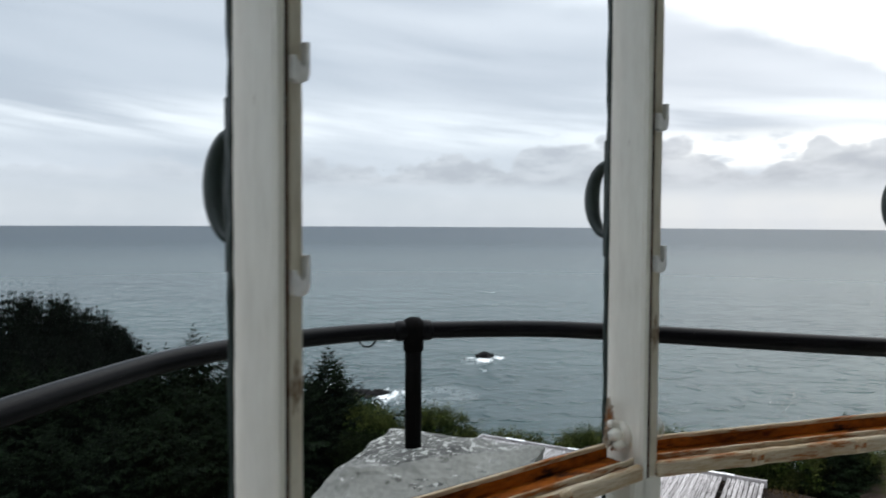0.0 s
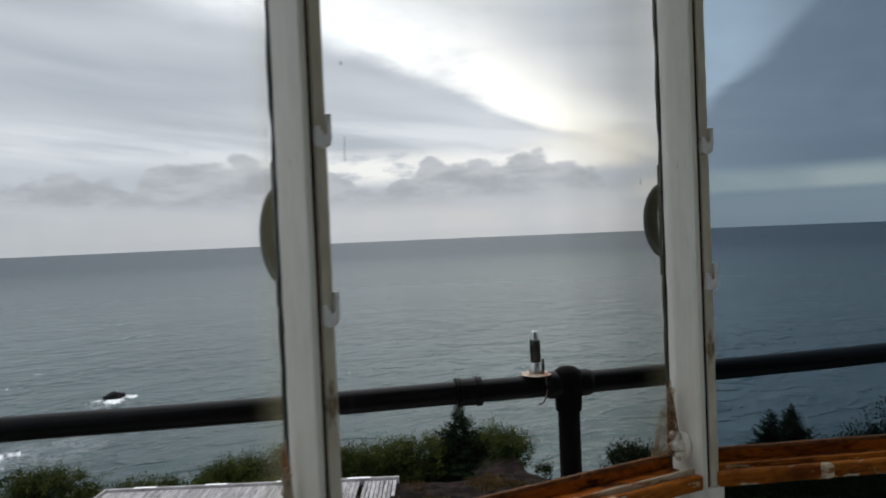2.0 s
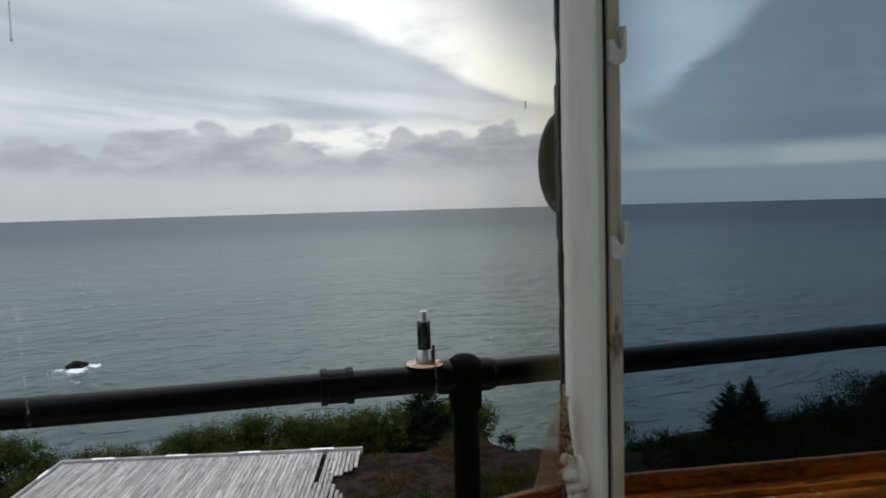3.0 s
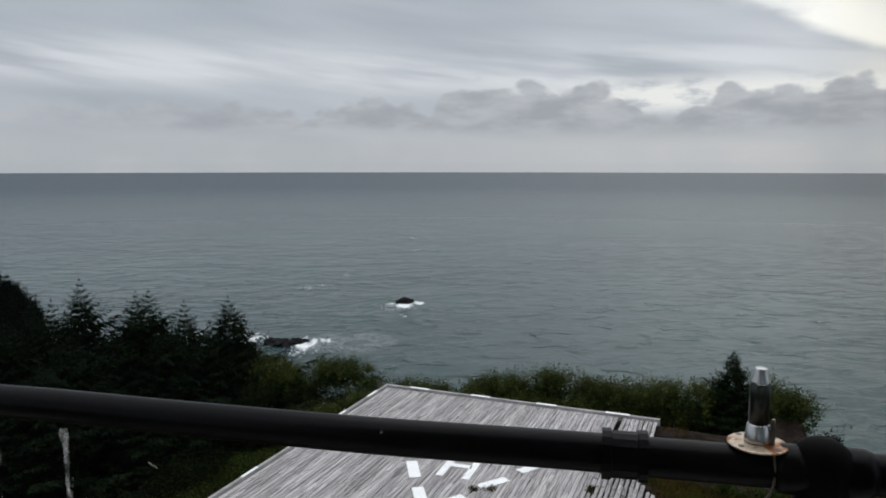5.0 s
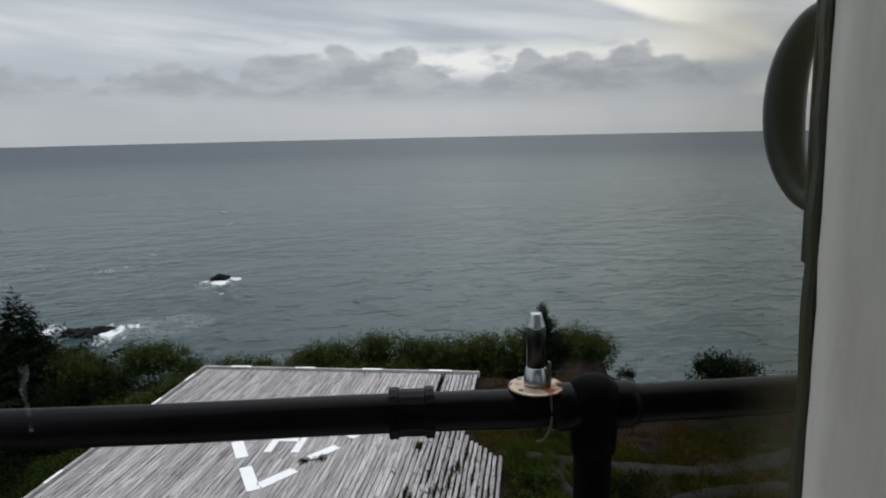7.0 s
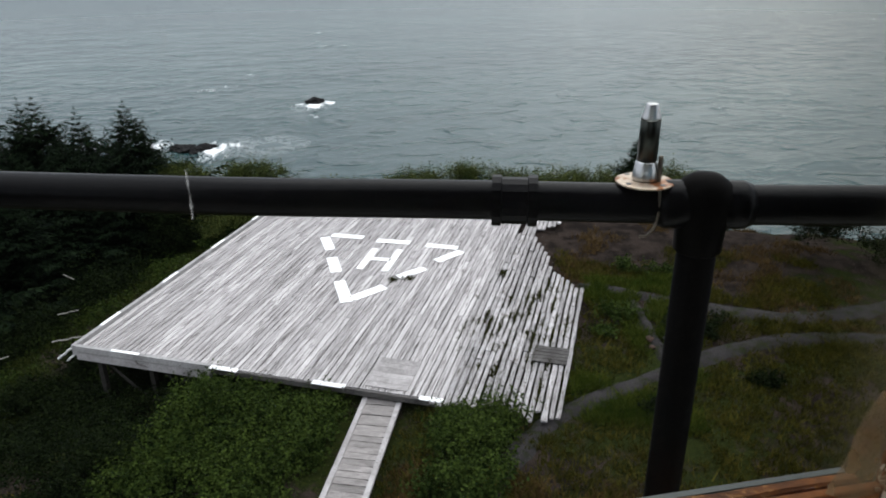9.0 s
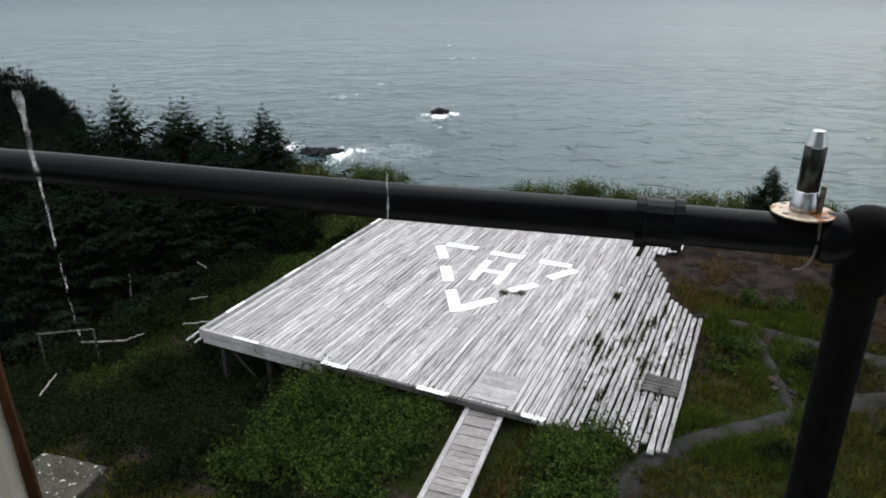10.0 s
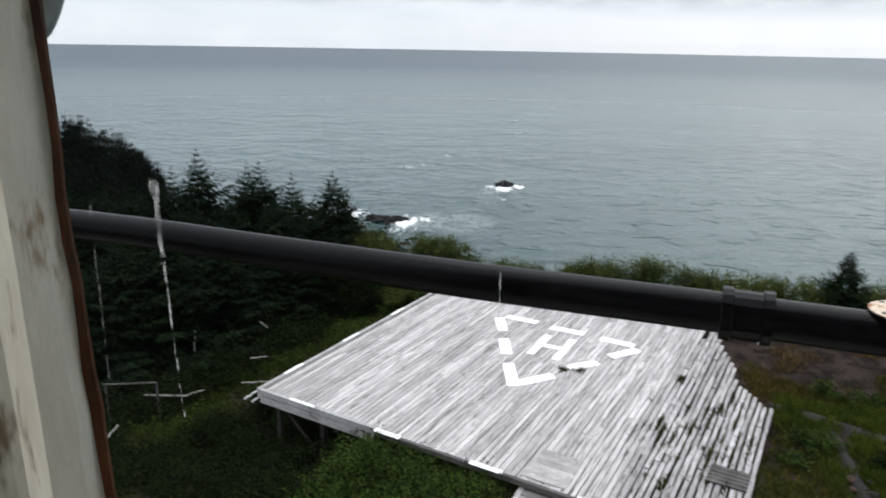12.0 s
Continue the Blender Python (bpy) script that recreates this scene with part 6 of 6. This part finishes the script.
def post_set(x, y, foot):
    bm = bmesh.new()
    lathe(bm, [(0.028, foot), (0.028, RAIL_Z)], 18, Matrix.Translation((x, y, 0)))
    part("post", bm, POSTPAINT, railing, smooth=True)
    bm = bmesh.new()
    wide = 0.055 if foot < 11 else 0.031
    lathe(bm, [(wide, foot), (wide, foot + 0.012), (wide * 0.8, foot + 0.02)], 18, Matrix.Translation((x, y, 0)))
    part("foot_flange", bm, PIPE, railing)
    bm = bmesh.new()
    # tee fitting: collar below, ball over the joint
    lathe(bm, [(0.030, -0.070), (0.0335, -0.067), (0.0345, -0.035), (0.039, -0.02), (0.043, 0.0), (0.042, 0.018), (0.034, 0.033), (0.020, 0.043), (0.006, 0.046)], 18, Matrix.Translation((x, y, RAIL_Z)))
    part("tee_fitting", bm, POSTPAINT, railing, smooth=True)
    near = min(range(len(RAIL)), key=lambda i: (RAIL[i].x - x) ** 2 + (RAIL[i].y - y) ** 2)
    d = (RAIL[min(near + 1, len(RAIL) - 1)] - RAIL[max(near - 1, 0)]).normalized()
    c = Vector((x, y, RAIL_Z))
    for s in (-1, 1):
        bm = bmesh.new()
        tube(bm, [c + d * s * t for t in (0.01, 0.052, 0.064)], lambda t: 0.0345 if t < 0.9 else 0.030, 18)
        part("tee_arm", bm, PIPE, railing, smooth=True)


post_set(1.805, 1.835, DECK_Z)
post_set(-0.10, 2.278, 11.175)
post_set(-0.86, 1.12, DECK_Z)
post_set(3.18, 1.41, DECK_Z)


def rail_at(x):
    i = min(range(len(RAIL) - 1), key=lambda i: abs(RAIL[i].x - x) + (0 if RAIL[i].y > 1.3 else 9))
    return RAIL[i], (RAIL[i + 1] - RAIL[i - 1]).normalized()


q, d = rail_at(1.56)
for s, r, lab in ((0.0, 0.034, "pipe coupling"),):
    bm = bmesh.new()
    tube(bm, [q + d * t for t in (-0.032, -0.031, -0.019, -0.018, 0.018, 0.019, 0.031, 0.032)], lambda t: 0.037 if t < 0.33 or t > 0.66 else 0.034, 18)
    part("coupling", bm, PIPE, railing)
# a loop of wire left on the rail
for x, up in ((-0.26, -1),):
    q, d = rail_at(x)
    bm = bmesh.new()
    tube(bm, smooth_line([q + d * -0.03 + Vector((0, 0, 0.026 * up)), q + d * -0.012 + Vector((0, 0, 0.044 * up)), q + d * 0.012 + Vector((0, 0, 0.046 * up)), q + d * 0.03 + Vector((0, 0, 0.030 * up))], 5), 0.0035, 6)
    part("wire_loop", bm, BLACK, railing)

# small steel lamp clamped on the rail
q, d = rail_at(1.728)
ROOT_Z = RAIL_Z + 0.029
marker = root("rail_lamp", Matrix.Translation((1.728, q.y + 0.002, ROOT_Z)) @ Matrix.Diagonal((1.03, 1.03, 1.07, 1)), "small steel tube lamp on a rusty round flange on the rail", "lamp")
bm = bmesh.new()
lathe(bm, [(0.0375, 0.0), (0.039, 0.0012), (0.039, 0.0026), (0.037, 0.0036), (0.018, 0.0045)], 28)
flange = part("flange", bm, BRASS, marker, "rust-spotted round steel flange")
for a in (20, 110, 200, 290):
    bm = bmesh.new()
    lathe(bm, [(0.0042, 0.0), (0.0042, 0.0008)], 8, Matrix.Translation((0.031 * math.cos(radians(a)), 0.031 * math.sin(radians(a)), 0.0034)))
    part("hole", bm, BLACK, flange)
bm = bmesh.new()
lathe(bm, [(0.0172, 0.0), (0.0178, 0.005), (0.0160, 0.011), (0.0142, 0.0235), (0.0133, 0.0245)], 20, Matrix.Translation((0, 0, 0.005)))
part("collar", bm, STEEL, marker, "bright steel collar", True)
bm = bmesh.new()
lathe(bm, [(0.0132, 0.028), (0.0132, 0.082), (0.0126, 0.083)], 20)
part("tube", bm, BRUSHED, marker, "dark steel tube", True)
bm = bmesh.new()
lathe(bm, [(0.0134, 0.083), (0.0128, 0.086), (0.0085, 0.101), (0.0080, 0.103), (0.0065, 0.1035)], 20)
part("tip", bm, STEEL, marker, "bright steel cone tip", True)
bm = bmesh.new()
lathe(bm, [(0.0033, 0.003), (0.0033, 0.036), (0.0024, 0.038)], 10, Matrix.Translation((0.0135, -0.0125, 0)))
part("set_screw", bm, IRONROD, marker, "rusty set screw")
bm = bmesh.new()
tube(bm, smooth_line([(0.006, -0.030, 0.0), (0.006, -0.0335, -0.02), (0.004, -0.034, -0.045), (-0.004, -0.030, -0.062), (-0.012, -0.022, -0.066)], 5), 0.0019, 8)
part("hook_bolt", bm, IRONROD, marker, "rusty hook bolt")

# corner block of the parapet under the first post
bm = bmesh.new()
top = [(-0.19, 2.51), (0.34, 2.28), (0.10, 2.235), (-0.253, 2.067), (-0.317, 2.088)]
mid = [(-0.25, 2.58), (0.345, 2.32), (0.20, 2.04), (-0.33, 1.86), (-0.45, 1.98)]
rows = []
low = [(LC.x + (x - LC.x) * 0.70, LC.y + (y - LC.y) * 0.70) for x, y in mid]
for pts, z in ((low, 8.9), (mid, DECK_Z - 0.4), (mid, 11.07), (top, 11.195)):
    rows.append([bm.verts.new((x, y, z)) for x, y in pts])
for a, b in zip(rows, rows[1:]):
    for i in range(5):
        bm.faces.new((a[i], a[(i + 1) % 5], b[(i + 1) % 5], b[i]))
bm.faces.new(rows[-1])
bm.faces.new(rows[0][::-1])
bmesh.ops.recalc_face_normals(bm, faces=bm.faces)
bmesh.ops.triangulate(bm, faces=bm.faces[:])
for _ in range(2):
    bmesh.ops.subdivide_edges(bm, edges=bm.edges[:], cuts=3, use_grid_fill=True)
for v in bm.verts:
    v.co += 0.012 * Vector((noise.noise(v.co * 9), noise.noise(v.co * 9 + Vector((5, 0, 0))), noise.noise(v.co * 9 + Vector((0, 5, 0)))))
    v.co += 0.005 * Vector((noise.noise(v.co * 40), noise.noise(v.co * 40 + Vector((5, 0, 0))), noise.noise(v.co * 40 + Vector((0, 5, 0)))))
block = thing("parapet_block", bm, CONCRETE, "peeling whitewashed concrete parapet block under a rail post", "parapet", "structure")
block.data.materials.append(WHITEWASH)
for p in block.data.polygons:
    p.material_index = 0 if p.normal.z > 0.93 else 1

# gallery deck and the tower below it
bm = bmesh.new()
lathe(bm, [(2.9, DECK_Z - 0.15), (2.9, DECK_Z)], 18)
deck = thing("gallery_deck", bm, STUCCO, "plain grey concrete gallery deck", "deck", "structure")
deck.matrix_world = Matrix.Translation(LC + Vector((0, -0.15, 0)))
bm = bmesh.new()
lathe(bm, [(2.5, -2.0), (2.3, DECK_Z - 0.15)], 18)
tower = thing("tower", bm, STUCCO, "plain whitewashed lighthouse tower shaft", "tower", "structure")
tower.matrix_world = Matrix.Translation(LC)


# ---------------------------------------------------------------- marks on the glass
def run_mark(bay, line, width, label, material=None, head=0.65):
    """A dried salt run on the inside of a pane: a thin wavering strip, wider at its head."""
    m, L = BAYS[bay]
    pts = smooth_line([(x, 0.0705, z) for x, z in line], 8)
    bm = bmesh.new()
    rows = []
    for i, q in enumerate(pts):
        t = i / (len(pts) - 1)
        beads = 0.55 + 0.9 * max(0.0, noise.noise(Vector((0, 0, q.z * 190)))) if t > 0.25 else 1.0
        w = beads * width * (1 - head + head * max(0.0, 1 - 3.2 * t)) * (0.8 + 0.5 * noise.noise(q * 160))
        rows.append([bm.verts.new((q.x + e * w + 0.0006 * noise.noise(q * 90), q.y + d, q.z)) for d in (0, 0.0008) for e in (-0.5, 0.5)])
    for a, b in zip(rows, rows[1:]):
        for i, j in ((0, 1), (1, 3), (3, 2), (2, 0)):
            bm.faces.new((a[i], a[j], b[j], b[i]))
    ob = thing("salt_run", bm, material or SALT, label, "stain")
    ob.matrix_world = m
    return ob


run_mark(2, [(0.0605, 11.869), (0.0608, 11.856), (0.0612, 11.840), (0.0615, 11.830)], 0.0058, "dried white salt drop on a window pane", FAINT, 0.3)
run_mark(2, [(0.0612, 11.836), (0.0622, 11.812), (0.0628, 11.788), (0.0642, 11.758), (0.0652, 11.742)], 0.0018, "dried white salt run on a window pane", SALT, 0.2)
run_mark(2, [(0.0272, 11.862), (0.0264, 11.82), (0.0258, 11.762)], 0.0018, "faint dried salt run on a window pane", THIN, 0.3)
run_mark(2, [(0.2282, 11.830), (0.2284, 11.818), (0.2280, 11.806)], 0.0016, "faint dried salt run on a window pane", FAINT, 0.3)
run_mark(2, [(0.2278, 11.892), (0.2274, 11.878), (0.2276, 11.862)], 0.0050, "faint whitish smear on a window pane", THIN, 0.3)


def speck(bay, x, z, size, tail):
    """A dead midge caught on a pane, with a thread hanging above it."""
    m, L = BAYS[bay]
    bm = bmesh.new()
    lathe(bm, [(0.0003, -size), (size * 0.45, -size * 0.4), (size * 0.5, size * 0.2), (0.0003, size)], 8, Matrix.Translation((x, 0.0695, z)))
    if tail:
        box(bm, x - 0.0003, x + 0.0003, 0.0695, 0.0702, z, z + tail)
    ob = thing("dead_midge", bm, BLACK, "tiny dead insect stuck to a window pane", "insect")
    ob.matrix_world = m
    return ob


speck(2, 0.070, 12.099, 0.0016, 0.034)
speck(2, 0.070, 12.236, 0.0026, 0.004)
speck(2, 0.612, 12.062, 0.0013, 0.009)
run_mark(1, [(0.314, 11.664), (0.318, 11.635), (0.322, 11.603), (0.345, 11.607), (0.368, 11.640), (0.371, 11.622), (0.352, 11.598), (0.330, 11.596)], 0.0045, "whitish scribbled smear on a window pane", SMEAR, 0.2)
run_mark(1, [(0.372, 11.642), (0.380, 11.610), (0.392, 11.590)], 0.0030, "whitish scribbled smear on a window pane", SMEAR, 0.2)
